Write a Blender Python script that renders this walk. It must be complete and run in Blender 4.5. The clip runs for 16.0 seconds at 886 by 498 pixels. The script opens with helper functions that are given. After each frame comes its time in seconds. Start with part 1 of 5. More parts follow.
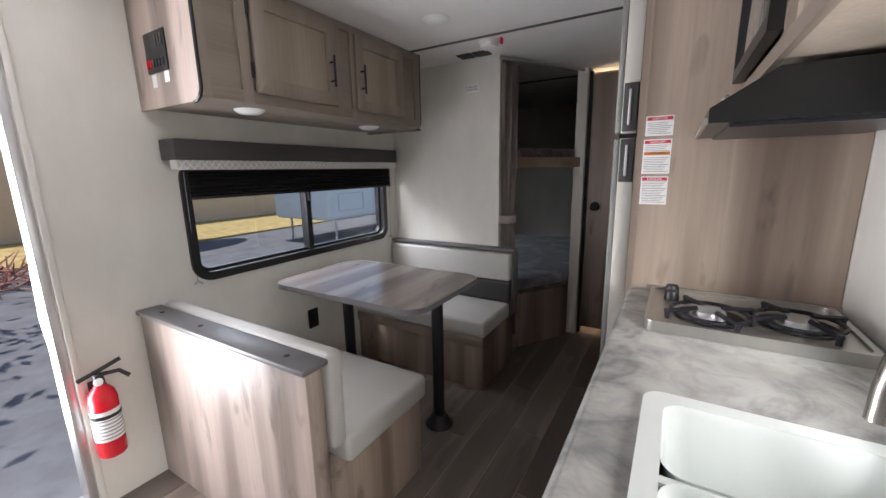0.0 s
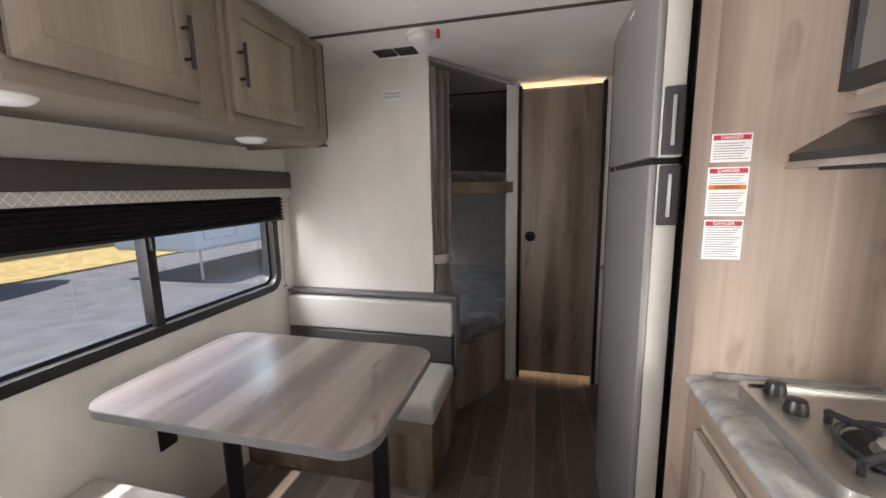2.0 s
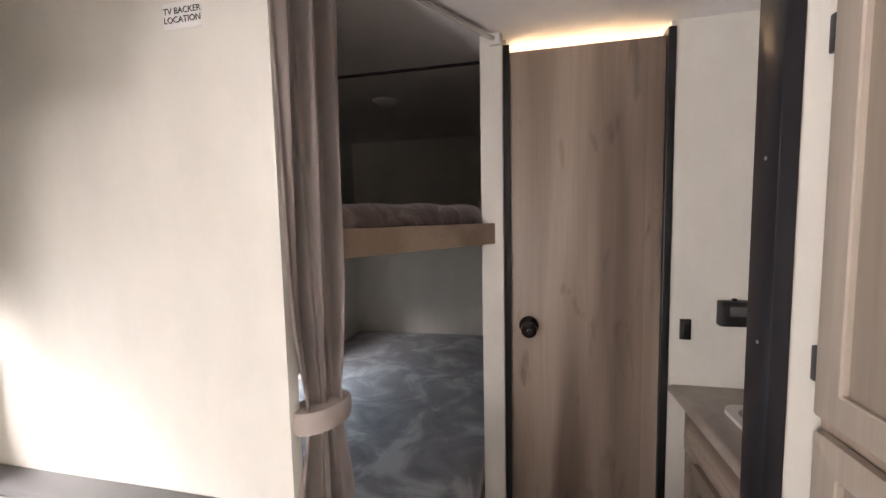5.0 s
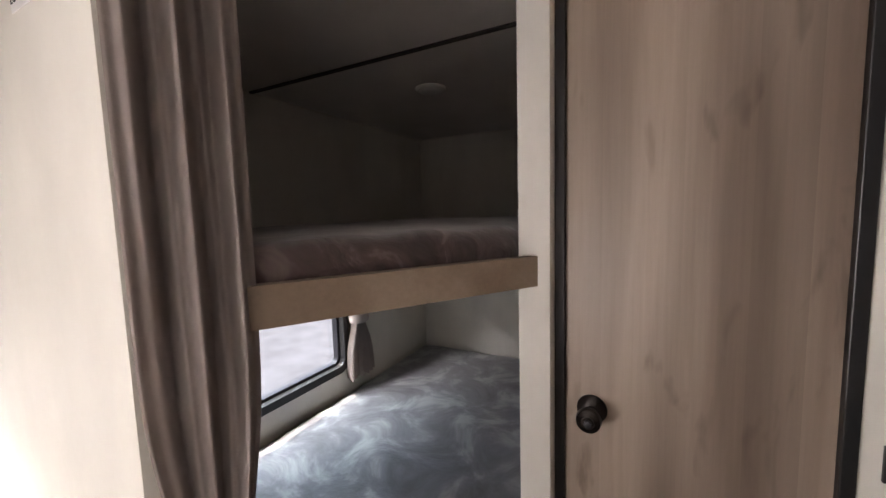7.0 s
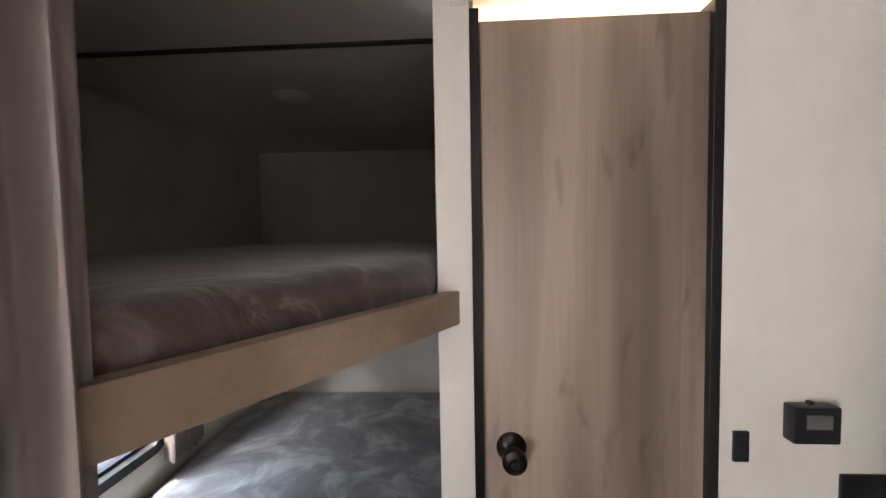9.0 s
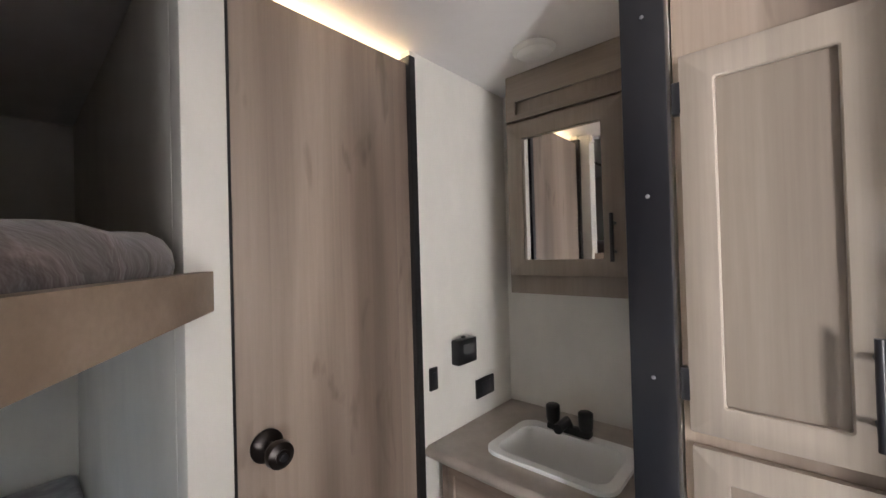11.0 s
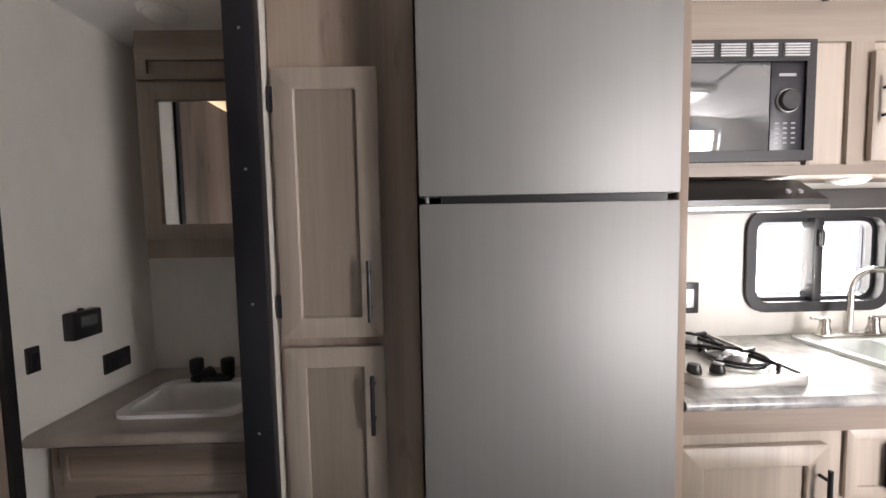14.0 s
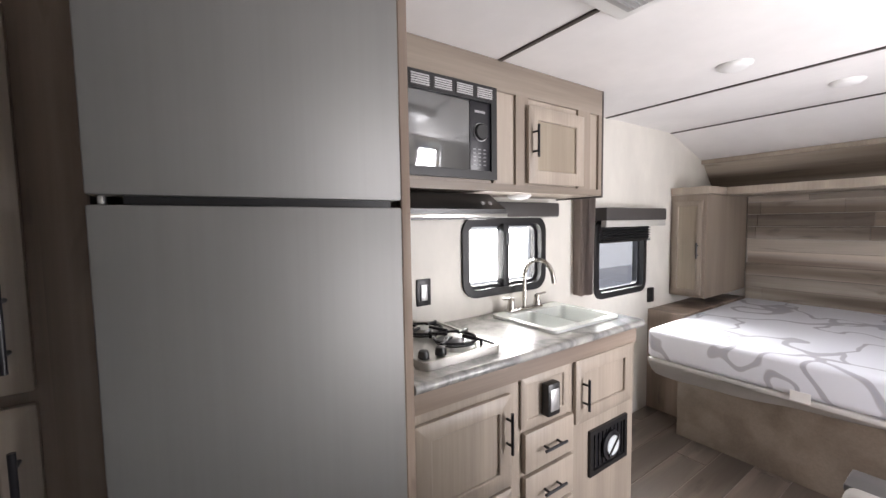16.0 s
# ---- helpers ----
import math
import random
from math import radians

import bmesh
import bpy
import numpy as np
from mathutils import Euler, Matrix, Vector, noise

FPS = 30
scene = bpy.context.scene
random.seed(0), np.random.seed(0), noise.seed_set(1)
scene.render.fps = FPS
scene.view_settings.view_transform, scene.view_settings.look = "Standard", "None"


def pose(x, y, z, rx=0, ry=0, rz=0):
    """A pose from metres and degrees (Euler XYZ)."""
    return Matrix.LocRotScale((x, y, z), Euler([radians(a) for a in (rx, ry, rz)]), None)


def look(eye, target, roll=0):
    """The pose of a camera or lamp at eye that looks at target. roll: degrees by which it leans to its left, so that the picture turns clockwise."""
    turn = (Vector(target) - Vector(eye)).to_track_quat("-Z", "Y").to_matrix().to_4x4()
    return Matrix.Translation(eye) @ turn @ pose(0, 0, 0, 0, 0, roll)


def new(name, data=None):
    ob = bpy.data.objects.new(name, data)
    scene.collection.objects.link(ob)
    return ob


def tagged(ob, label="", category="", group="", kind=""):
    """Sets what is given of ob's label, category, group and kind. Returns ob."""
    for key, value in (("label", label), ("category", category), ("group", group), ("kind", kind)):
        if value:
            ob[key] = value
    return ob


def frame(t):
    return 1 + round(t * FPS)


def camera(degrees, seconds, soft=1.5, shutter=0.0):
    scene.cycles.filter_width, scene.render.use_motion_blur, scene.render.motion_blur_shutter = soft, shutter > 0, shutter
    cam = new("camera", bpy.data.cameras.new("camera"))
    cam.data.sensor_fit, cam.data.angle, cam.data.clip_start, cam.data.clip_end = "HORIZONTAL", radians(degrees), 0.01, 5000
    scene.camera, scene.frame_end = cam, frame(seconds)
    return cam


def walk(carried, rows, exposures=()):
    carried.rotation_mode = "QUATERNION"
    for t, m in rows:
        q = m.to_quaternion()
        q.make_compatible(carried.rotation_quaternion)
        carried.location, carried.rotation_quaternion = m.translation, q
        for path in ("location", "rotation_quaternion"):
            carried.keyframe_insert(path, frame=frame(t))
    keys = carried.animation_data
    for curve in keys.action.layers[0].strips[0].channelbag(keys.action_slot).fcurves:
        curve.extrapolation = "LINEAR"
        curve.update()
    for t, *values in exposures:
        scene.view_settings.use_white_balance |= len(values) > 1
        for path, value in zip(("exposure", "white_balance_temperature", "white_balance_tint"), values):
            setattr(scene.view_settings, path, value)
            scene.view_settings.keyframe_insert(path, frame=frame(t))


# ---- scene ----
cam = camera(97.8, 16.0)
PATH = [
    (0, (0.196, 0.088, 1.268), (-0.815, 1.767, 0.870), -1.0),
    (0.5, (0.109, 0.116, 1.265), (-0.797, 1.852, 0.854), -0.9),
    (1, (-0.045, 0.183, 1.278), (-0.817, 1.981, 0.864), -1.0),
    (1.5, (-0.165, 0.308, 1.283), (-0.790, 2.168, 0.897), -1.1),
    (2, (-0.249, 0.519, 1.320), (-0.731, 2.434, 1.003), -1.1),
    (2.5, (-0.288, 0.734, 1.335), (-0.690, 2.678, 1.095), -1.1),
    (3, (-0.365, 0.932, 1.344), (-0.669, 2.901, 1.176), -1.3),
    (3.5, (-0.397, 1.148, 1.353), (-0.620, 3.130, 1.210), -1.3),
    (6, (-0.229, 2.054, 1.372), (-0.933, 3.918, 1.191), -1.2),
    (6.5, (-0.205, 2.151, 1.39), (-1.051, 3.954, 1.207), -1.3),
    (7, (-0.201, 2.193, 1.448), (-1.14, 3.948, 1.256), -1.6),
    (7.5, (-0.207, 2.211, 1.482), (-1.178, 3.949, 1.295), -1.5),
    (8, (-0.244, 2.211, 1.506), (-1.095, 4.014, 1.344), -1.5),
    (10.5, (-0.634, 2.348, 1.379), (0.610, 3.913, 1.417), -1.5),
    (11, (-0.647, 2.305, 1.365), (0.847, 3.635, 1.387), -1.6),
    (11.5, (-0.667, 2.255, 1.337), (1.040, 3.296, 1.322), -1.2),
    (12, (-0.693, 2.208, 1.306), (1.148, 2.989, 1.278), -0.8),
    (12.5, (-0.726, 2.172, 1.3), (1.189, 2.744, 1.229), -0.9),
    (13, (-0.774, 2.132, 1.316), (1.187, 2.507, 1.207), -1.1),
    (13.5, (-0.8, 2.091, 1.318), (1.189, 2.272, 1.208), -1.0),
    (14, (-0.806, 2.065, 1.321), (1.189, 2.023, 1.193), -1.1),
    (14.5, (-0.807, 2.044, 1.328), (1.166, 1.747, 1.196), -1.1),
    (15, (-0.802, 2.019, 1.328), (1.098, 1.411, 1.192), -1.0),
    (15.5, (-0.808, 1.995, 1.329), (0.971, 1.09, 1.194), -1.0),
    (16, (-0.804, 1.98, 1.326), (0.842, 0.852, 1.191), -0.9),
]
EXPOSURES = [(0, -0.1, 6400, 16), (1.5, 0.32, 6650, 17), (2.5, 0.55, 6850, 17), (3.5, 0.9, 6950, 18), (6, 1.65, 7150, 21), (7.5, 1.5, 7050, 20), (8, 1.6, 6950, 19), (10.5, 1.88, 6750, 17), (11.5, 1.68, 6600, 15), (12, 1.68, 6600, 15), (12.5, 1.55, 6800, 18), (13.5, 1.0, 6850, 19), (15, 0.38, 6650, 16), (16, 0.17, 6650, 17)]
walk(cam, [(t, look(eye, target, roll)) for t, eye, target, roll in PATH], EXPOSURES)

# ---- light ----
world = bpy.data.worlds.new("sky")
scene.world = world
world.use_nodes = True
wn = world.node_tree.nodes
sky = wn.new("ShaderNodeTexSky")
sky.sky_type, sky.sun_disc = "NISHITA", False
SUN_EL, SUN_AZ = radians(74), radians(262)
sky.sun_elevation, sky.sun_rotation = SUN_EL, SUN_AZ
wn["Background"].inputs[1].default_value = 0.15
world.node_tree.links.new(sky.outputs[0], wn["Background"].inputs[0])
sun = new("sun", bpy.data.lights.new("sun", "SUN"))
sun.data.energy, sun.data.angle, sun.data.color = 5.0, radians(0.6), (1.0, 0.95, 0.87)
SUN_FROM = Vector((math.sin(SUN_AZ) * math.cos(SUN_EL), math.cos(SUN_AZ) * math.cos(SUN_EL), math.sin(SUN_EL)))
sun.matrix_world = look(SUN_FROM * 20, (0, 0, 0))


def window_light(name, place, target, w, h, power, colour):
    ob = new(name, bpy.data.lights.new(name, "AREA"))
    ob.data.shape, ob.data.size, ob.data.size_y, ob.data.energy, ob.data.color = "RECTANGLE", w, h, power, colour
    ob.matrix_world = look(place, target)
    return ob


# skylight above the side windows, daylight in the entry and sink openings
window_light("sky_light_dinette", (-2.35, 1.45, 1.95), (-1.0, 1.5, 0.75), 1.3, 0.8, 48, (0.90, 0.94, 1.0))
window_light("sky_light_entry", (-1.95, -0.02, 0.95), (0, 1.6, 2.15), 0.62, 1.5, 62, (0.96, 0.98, 1.0))
window_light("sky_light_kitchen", (0.67, 0.625, 1.16), (-1, 0.625, 1.1), 0.42, 0.26, 3.5, (1.0, 0.99, 0.95))
window_light("sky_light_bedroom", (1.35, -0.75, 1.75), (-0.6, 0.5, 0.75), 1.0, 0.7, 160, (0.97, 1.0, 0.98))
window_light("sky_light_bunk", (-2.3, 3.6, 1.9), (-1.0, 3.6, 0.5), 1.2, 0.7, 20, (0.62, 0.86, 1.0))


# ---- materials ----
def material(name, rough=0.5, metal=0.0):
    m = bpy.data.materials.new(name)
    m.use_nodes = True
    b = m.node_tree.nodes["Principled BSDF"]
    b.inputs["Roughness"].default_value, b.inputs["Metallic"].default_value = rough, metal
    return m, m.node_tree, b


def ramp(nt, fac, stops):
    r = nt.nodes.new("ShaderNodeValToRGB")
    while len(r.color_ramp.elements) < len(stops):
        r.color_ramp.elements.new(0.5)
    for e, (p, c) in zip(r.color_ramp.elements, stops):
        e.position, e.color = p, (*c, 1)
    nt.links.new(fac, r.inputs[0])
    return r.outputs[0]


def noise_tex(nt, scale, detail=4, rough=0.55, stretch=(1, 1, 1), distort=0.0):
    c, mp, n = nt.nodes.new("ShaderNodeTexCoord"), nt.nodes.new("ShaderNodeMapping"), nt.nodes.new("ShaderNodeTexNoise")
    mp.inputs["Scale"].default_value = stretch
    n.inputs["Scale"].default_value, n.inputs["Detail"].default_value = scale, detail
    n.inputs["Roughness"].default_value, n.inputs["Distortion"].default_value = rough, distort
    nt.links.new(c.outputs["Object"], mp.inputs[0])
    nt.links.new(mp.outputs[0], n.inputs["Vector"])
    return n.outputs["Fac"]


def mix(nt, fac, a, b, mode="MIX"):
    x = nt.nodes.new("ShaderNodeMix")
    x.data_type, x.blend_type = "RGBA", mode
    for slot, v in ((0, fac), (6, a), (7, b)):
        if hasattr(v, "is_linked"):
            nt.links.new(v, x.inputs[slot])
        else:
            x.inputs[slot].default_value = v if slot == 0 else (*v, 1)
    return x.outputs[2]


def bump(nt, b, height, strength=0.2, distance=0.002):
    n = nt.nodes.new("ShaderNodeBump")
    n.inputs["Strength"].default_value, n.inputs["Distance"].default_value = strength, distance
    nt.links.new(height, n.inputs["Height"])
    nt.links.new(n.outputs[0], b.inputs["Normal"])


def plain(name, colour, rough=0.5, metal=0.0, vary=0.12, scale=9.0, grain=0.08, stretch=(1, 1, 1)):
    m, nt, b = material(name, rough, metal)
    n = noise_tex(nt, scale, 5, 0.6, stretch)
    lo, hi = [c * (1 - vary) for c in colour], [min(1, c * (1 + vary)) for c in colour]
    nt.links.new(ramp(nt, n, [(0.3, lo), (0.7, hi)]), b.inputs["Base Color"])
    if grain:
        bump(nt, b, noise_tex(nt, scale * 25, 3, 0.6, stretch), grain)
    return m


def wood(name, axis, dark, light, rough=0.45, knots=True, per_piece=False):
    """Printed wood grain that runs along one axis."""
    m, nt, b = material(name, rough)
    st = [1.0, 1.0, 1.0]
    st["xyz".index(axis)] = 0.035
    fine = noise_tex(nt, 95, 5, 0.6, st)
    st2 = [1.0, 1.0, 1.0]
    st2["xyz".index(axis)] = 0.07
    broad = noise_tex(nt, 7, 2, 0.4, st2, 0.2)
    tone = ramp(nt, broad, [(0.40, dark), (0.50, [(a + c) / 2 for a, c in zip(dark, light)]), (0.60, light)])
    tone = mix(nt, 0.3, tone, ramp(nt, fine, [(0.3, (0.60, 0.58, 0.56)), (0.65, (1.05, 1.04, 1.03))]), "MULTIPLY")
    if knots:
        tc, sep, add, cells_ = nt.nodes.new("ShaderNodeTexCoord"), nt.nodes.new("ShaderNodeSeparateXYZ"), nt.nodes.new("ShaderNodeMath"), nt.nodes.new("ShaderNodeTexVoronoi")
        nt.links.new(tc.outputs["Object"], sep.inputs[0])
        for slot, o in enumerate(q for q in range(3) if q != "xyz".index(axis)):
            nt.links.new(sep.outputs[o], add.inputs[slot])
        cells_.voronoi_dimensions = "1D"
        cells_.inputs["Scale"].default_value = 8.5
        nt.links.new(add.outputs[0], cells_.inputs["W"])
        tone = mix(nt, 1.0, tone, ramp(nt, cells_.outputs["Color"], [(0.1, (0.85, 0.84, 0.83)), (0.9, (1.08, 1.07, 1.06))]), "MULTIPLY")
        st3 = [1.0, 1.0, 1.0]
        st3["xyz".index(axis)] = 0.28
        k = noise_tex(nt, 15, 3, 0.5, st3, 0.5)
        tone = mix(nt, 0.75, tone, ramp(nt, k, [(0.61, (1, 1, 1)), (0.73, (0.48, 0.46, 0.45))]), "MULTIPLY")
    if per_piece:
        oi = nt.nodes.new("ShaderNodeObjectInfo")
        tone = mix(nt, 0.85, tone, ramp(nt, oi.outputs["Random"], [(0.0, (0.62, 0.60, 0.58)), (0.5, (0.95, 0.94, 0.92)), (1.0, (1.25, 1.22, 1.2))]), "MULTIPLY")
    nt.links.new(tone, b.inputs["Base Color"])
    bump(nt, b, fine, 0.12, 0.001)
    return m


WALL = plain("linen_wallboard", (0.72, 0.695, 0.635), 0.62, vary=0.07, scale=5, grain=0.10, stretch=(1, 1, 0.5))
CEIL = plain("white_ceiling_board", (0.85, 0.83, 0.815), 0.6, vary=0.04, scale=4)
D_WOOD, L_WOOD = (0.20, 0.15, 0.117), (0.42, 0.335, 0.27)
WOOD_V = wood("grey_brown_wood_upright", "z", D_WOOD, L_WOOD)
WOOD_Y = wood("grey_brown_wood_long", "y", D_WOOD, L_WOOD, knots=False)
WOOD_X = wood("grey_brown_wood_cross", "x", D_WOOD, L_WOOD, knots=False)
CAB = wood("taupe_cabinet_wood", "z", (0.25, 0.203, 0.163), (0.31, 0.256, 0.207), 0.42, knots=False)
CAB_Y = wood("taupe_cabinet_wood_long", "y", (0.235, 0.192, 0.155), (0.325, 0.272, 0.222), 0.42, knots=False)
CAB_PALE = wood("pale_cabinet_wood", "z", (0.36, 0.305, 0.25), (0.44, 0.375, 0.31), 0.42, knots=False)
CAB_INNER = wood("olive_cabinet_panel", "z", (0.28, 0.23, 0.175), (0.34, 0.285, 0.215), 0.42, knots=False)
PINK_WOOD = wood("pinkish_end_panel_wood", "z", (0.25, 0.20, 0.17), (0.50, 0.41, 0.36), 0.4)
FLOOR_WOOD = wood("floor_plank_wood", "y", (0.15, 0.124, 0.107), (0.39, 0.335, 0.29), 0.36, per_piece=True)
RUSTIC = wood("rustic_headboard_plank", "x", (0.21, 0.17, 0.135), (0.56, 0.505, 0.44), 0.55, per_piece=True)
TABLE_WOOD = wood("table_laminate", "y", (0.20, 0.165, 0.15), (0.36, 0.31, 0.285), 0.22)
BOARD = wood("bunk_board_wood", "x", (0.26, 0.19, 0.135), (0.36, 0.275, 0.205), 0.45, knots=False)
GROUT = plain("floor_joint", (0.30, 0.27, 0.24), 0.8)
VINYL = plain("grey_vinyl", (0.47, 0.46, 0.43), 0.42, vary=0.05, scale=6, grain=0.15)
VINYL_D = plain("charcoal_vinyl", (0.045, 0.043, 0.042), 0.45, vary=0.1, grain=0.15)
CAP = plain("grey_ledge_cap", (0.135, 0.13, 0.132), 0.35, vary=0.08)
BLACK = plain("black_plastic", (0.012, 0.012, 0.013), 0.38, vary=0.1, grain=0.03)
BLACK_M = plain("black_painted_metal", (0.014, 0.014, 0.018), 0.32, vary=0.1, grain=0.02)
BRONZE = plain("bronze_knob", (0.022, 0.017, 0.015), 0.28, 0.6, grain=0)
DARK_TRIM = plain("dark_seam_trim", (0.055, 0.045, 0.04), 0.45, grain=0)
WHITE = plain("white_plastic", (0.80, 0.80, 0.78), 0.35, vary=0.03, grain=0)
LABEL = plain("white_label", (0.82, 0.81, 0.79), 0.55, vary=0.02, grain=0)
RED = plain("red_paint", (0.62, 0.012, 0.025), 0.25, vary=0.05, grain=0)
RED_L = plain("red_label_band", (0.55, 0.03, 0.06), 0.5, vary=0.03, grain=0)
ORANGE = plain("orange_label_band", (0.75, 0.22, 0.03), 0.5, vary=0.03, grain=0)
INK = plain("grey_print", (0.30, 0.30, 0.31), 0.6, grain=0)
FABRIC = plain("taupe_curtain_cloth", (0.42, 0.36, 0.33), 0.85, vary=0.06, scale=14, grain=0.25)
BLIND = plain("black_pleated_shade", (0.010, 0.010, 0.012), 0.8, vary=0.1, grain=0.05)
VALANCE = plain("charcoal_valance", (0.052, 0.047, 0.045), 0.6, vary=0.08, grain=0.15)
STEEL = plain("brushed_steel", (0.50, 0.49, 0.46), 0.3, 0.9, vary=0.04, scale=60, grain=0.04, stretch=(1, 1, 0.02))
FRIDGE = plain("brushed_steel_door", (0.28, 0.277, 0.27), 0.56, 0.48, vary=0.03, scale=50, grain=0.01, stretch=(1, 1, 0.02))
FRIDGE_SIDE = plain("champagne_door_edge", (0.58, 0.56, 0.50), 0.4, 0.25, vary=0.03, grain=0)
NICKEL = plain("brushed_nickel", (0.55, 0.52, 0.48), 0.25, 1.0, vary=0.03, grain=0)
ALU = plain("aluminium_trim", (0.55, 0.55, 0.55), 0.4, 0.8, vary=0.05, grain=0.02)
SINK = plain("white_sink", (0.72, 0.755, 0.73), 0.18, vary=0.02, grain=0)
HOODM = plain("black_hood_enamel", (0.010, 0.010, 0.010), 0.3, vary=0.05, grain=0)
ASPHALT = plain("asphalt", (0.115, 0.122, 0.138), 0.85, vary=0.25, scale=2.5, grain=0.5)
SOIL = plain("dry_grass_verge", (0.38, 0.29, 0.12), 0.95, vary=0.35, scale=4, grain=0.6)
STUCCO = plain("cream_stucco_wall", (0.62, 0.50, 0.36), 0.9, vary=0.06, scale=2, grain=0.3)
PALE_WALL = plain("pale_wall", (0.75, 0.74, 0.73), 0.85, vary=0.04, scale=1)
CARAVAN = plain("white_caravan_skin", (0.74, 0.80, 0.82), 0.35, vary=0.03, scale=1, grain=0)
LEAF = plain("dull_green_leaf", (0.10, 0.14, 0.05), 0.6, vary=0.3)
TWIG = plain("reddish_debris", (0.33, 0.15, 0.12), 0.9, vary=0.4, scale=3)
PLASTIC_WRAP = plain("milky_plastic_wrap", (0.62, 0.60, 0.58), 0.25, vary=0.05, grain=0.02)

m, nt, b = material("marbled_worktop", 0.22)
n1 = noise_tex(nt, 3.6, 6, 0.6, (1, 1, 1), 0.8)
n2 = noise_tex(nt, 13, 6, 0.6, (1, 1, 1), 1.0)
c1 = ramp(nt, n1, [(0.34, (0.50, 0.49, 0.46)), (0.47, (0.42, 0.415, 0.395)), (0.545, (0.25, 0.25, 0.25)), (0.62, (0.37, 0.365, 0.35)), (0.72, (0.48, 0.47, 0.445))])
c2 = ramp(nt, n2, [(0.35, (0.70, 0.70, 0.70)), (0.6, (1.05, 1.05, 1.03))])
nt.links.new(mix(nt, 0.7, c1, c2, "MULTIPLY"), b.inputs["Base Color"])
MARBLE = m
VAN_TOP = plain("beige_stone_worktop", (0.37, 0.32, 0.275), 0.3, vary=0.2, scale=8)

m, nt, b = material("plush_bedding", 0.9)
n1 = noise_tex(nt, 4.5, 6, 0.6, (1, 1, 1), 0.7)
nt.links.new(ramp(nt, n1, [(0.36, (0.085, 0.085, 0.10)), (0.5, (0.16, 0.165, 0.185)), (0.62, (0.36, 0.37, 0.39))]), b.inputs["Base Color"])
b.inputs["Sheen Weight"].default_value = 0.6
bump(nt, b, n1, 0.6, 0.01)
PLUSH = m
m, nt, b = material("brown_plush_bedding", 0.9)
n1 = noise_tex(nt, 9, 4, 0.55, (1, 1, 1), 1.5)
nt.links.new(ramp(nt, n1, [(0.38, (0.05, 0.032, 0.030)), (0.54, (0.095, 0.062, 0.057)), (0.68, (0.22, 0.165, 0.155))]), b.inputs["Base Color"])
b.inputs["Sheen Weight"].default_value = 0.6
bump(nt, b, n1, 0.6, 0.01)
PLUSH_B = m
m, nt, b = material("quilted_mattress", 0.6)
cells = nt.nodes.new("ShaderNodeTexVoronoi")
cells.feature = "DISTANCE_TO_EDGE"
cells.inputs["Scale"].default_value = 1.5
tc = nt.nodes.new("ShaderNodeTexCoord")
wob = noise_tex(nt, 2.0, 2, 0.5)
vm = nt.nodes.new("ShaderNodeVectorMath")
vm.operation = "ADD"
nt.links.new(tc.outputs["Object"], vm.inputs[0])
nt.links.new(wob, vm.inputs[1])
nt.links.new(vm.outputs[0], cells.inputs["Vector"])
nt.links.new(ramp(nt, cells.outputs["Distance"], [(0.0, (0.42, 0.43, 0.50)), (0.017, (0.45, 0.45, 0.49)), (0.022, (0.74, 0.76, 0.82)), (1.0, (0.74, 0.76, 0.82))]), b.inputs["Base Color"])
QUILT = m
m, nt, b = material("mirror_glass", 0.02, 1.0)
b.inputs["Base Color"].default_value = (0.88, 0.88, 0.87, 1)
MIRROR = m
m, nt, b = material("window_glass", 0.0)
b.inputs["Transmission Weight"].default_value, b.inputs["IOR"].default_value = 1.0, 1.45
b.inputs["Base Color"].default_value = (0.93, 0.97, 0.97, 1)
GLASS = m
m, nt, b = material("dark_door_glass", 0.06)
b.inputs["Base Color"].default_value, b.inputs["Metallic"].default_value = (0.22, 0.225, 0.225, 1), 0.6
b.inputs["Coat Weight"].default_value = 1.0
DARK_GLASS = m
m, nt, b = material("warm_lamp", 0.5)
b.inputs["Emission Color"].default_value, b.inputs["Emission Strength"].default_value = (1.0, 0.80, 0.55, 1), 9.0
WARM = m
m, nt, b = material("lens_white", 0.35)
b.inputs["Base Color"].default_value = (0.85, 0.85, 0.84, 1)
LENS = m


# ---- mesh helpers ----
def box(bm, x0, x1, y0, y1, z0, z1, bevel=0.0, seg=2):
    r = bmesh.ops.create_cube(bm, size=1)
    bmesh.ops.scale(bm, vec=(abs(x1 - x0), abs(y1 - y0), abs(z1 - z0)), verts=r["verts"])
    bmesh.ops.translate(bm, vec=((x0 + x1) / 2, (y0 + y1) / 2, (z0 + z1) / 2), verts=r["verts"])
    if bevel:
        es = list({e for v in r["verts"] for e in v.link_edges})
        bmesh.ops.bevel(bm, geom=es, offset=bevel, segments=seg, affect="EDGES", profile=0.5)
    return bm


def bx(*a, **k):
    return box(bmesh.new(), *a, **k)


def rod(bm, p, q, r, r2=None, n=14):
    p, q = Vector(p), Vector(q)
    d = q - p
    m = Matrix.Translation((p + q) / 2) @ d.to_track_quat("Z", "Y").to_matrix().to_4x4()
    bmesh.ops.create_cone(bm, cap_ends=True, segments=n, radius1=r, radius2=r if r2 is None else r2, depth=d.length, matrix=m)
    return bm


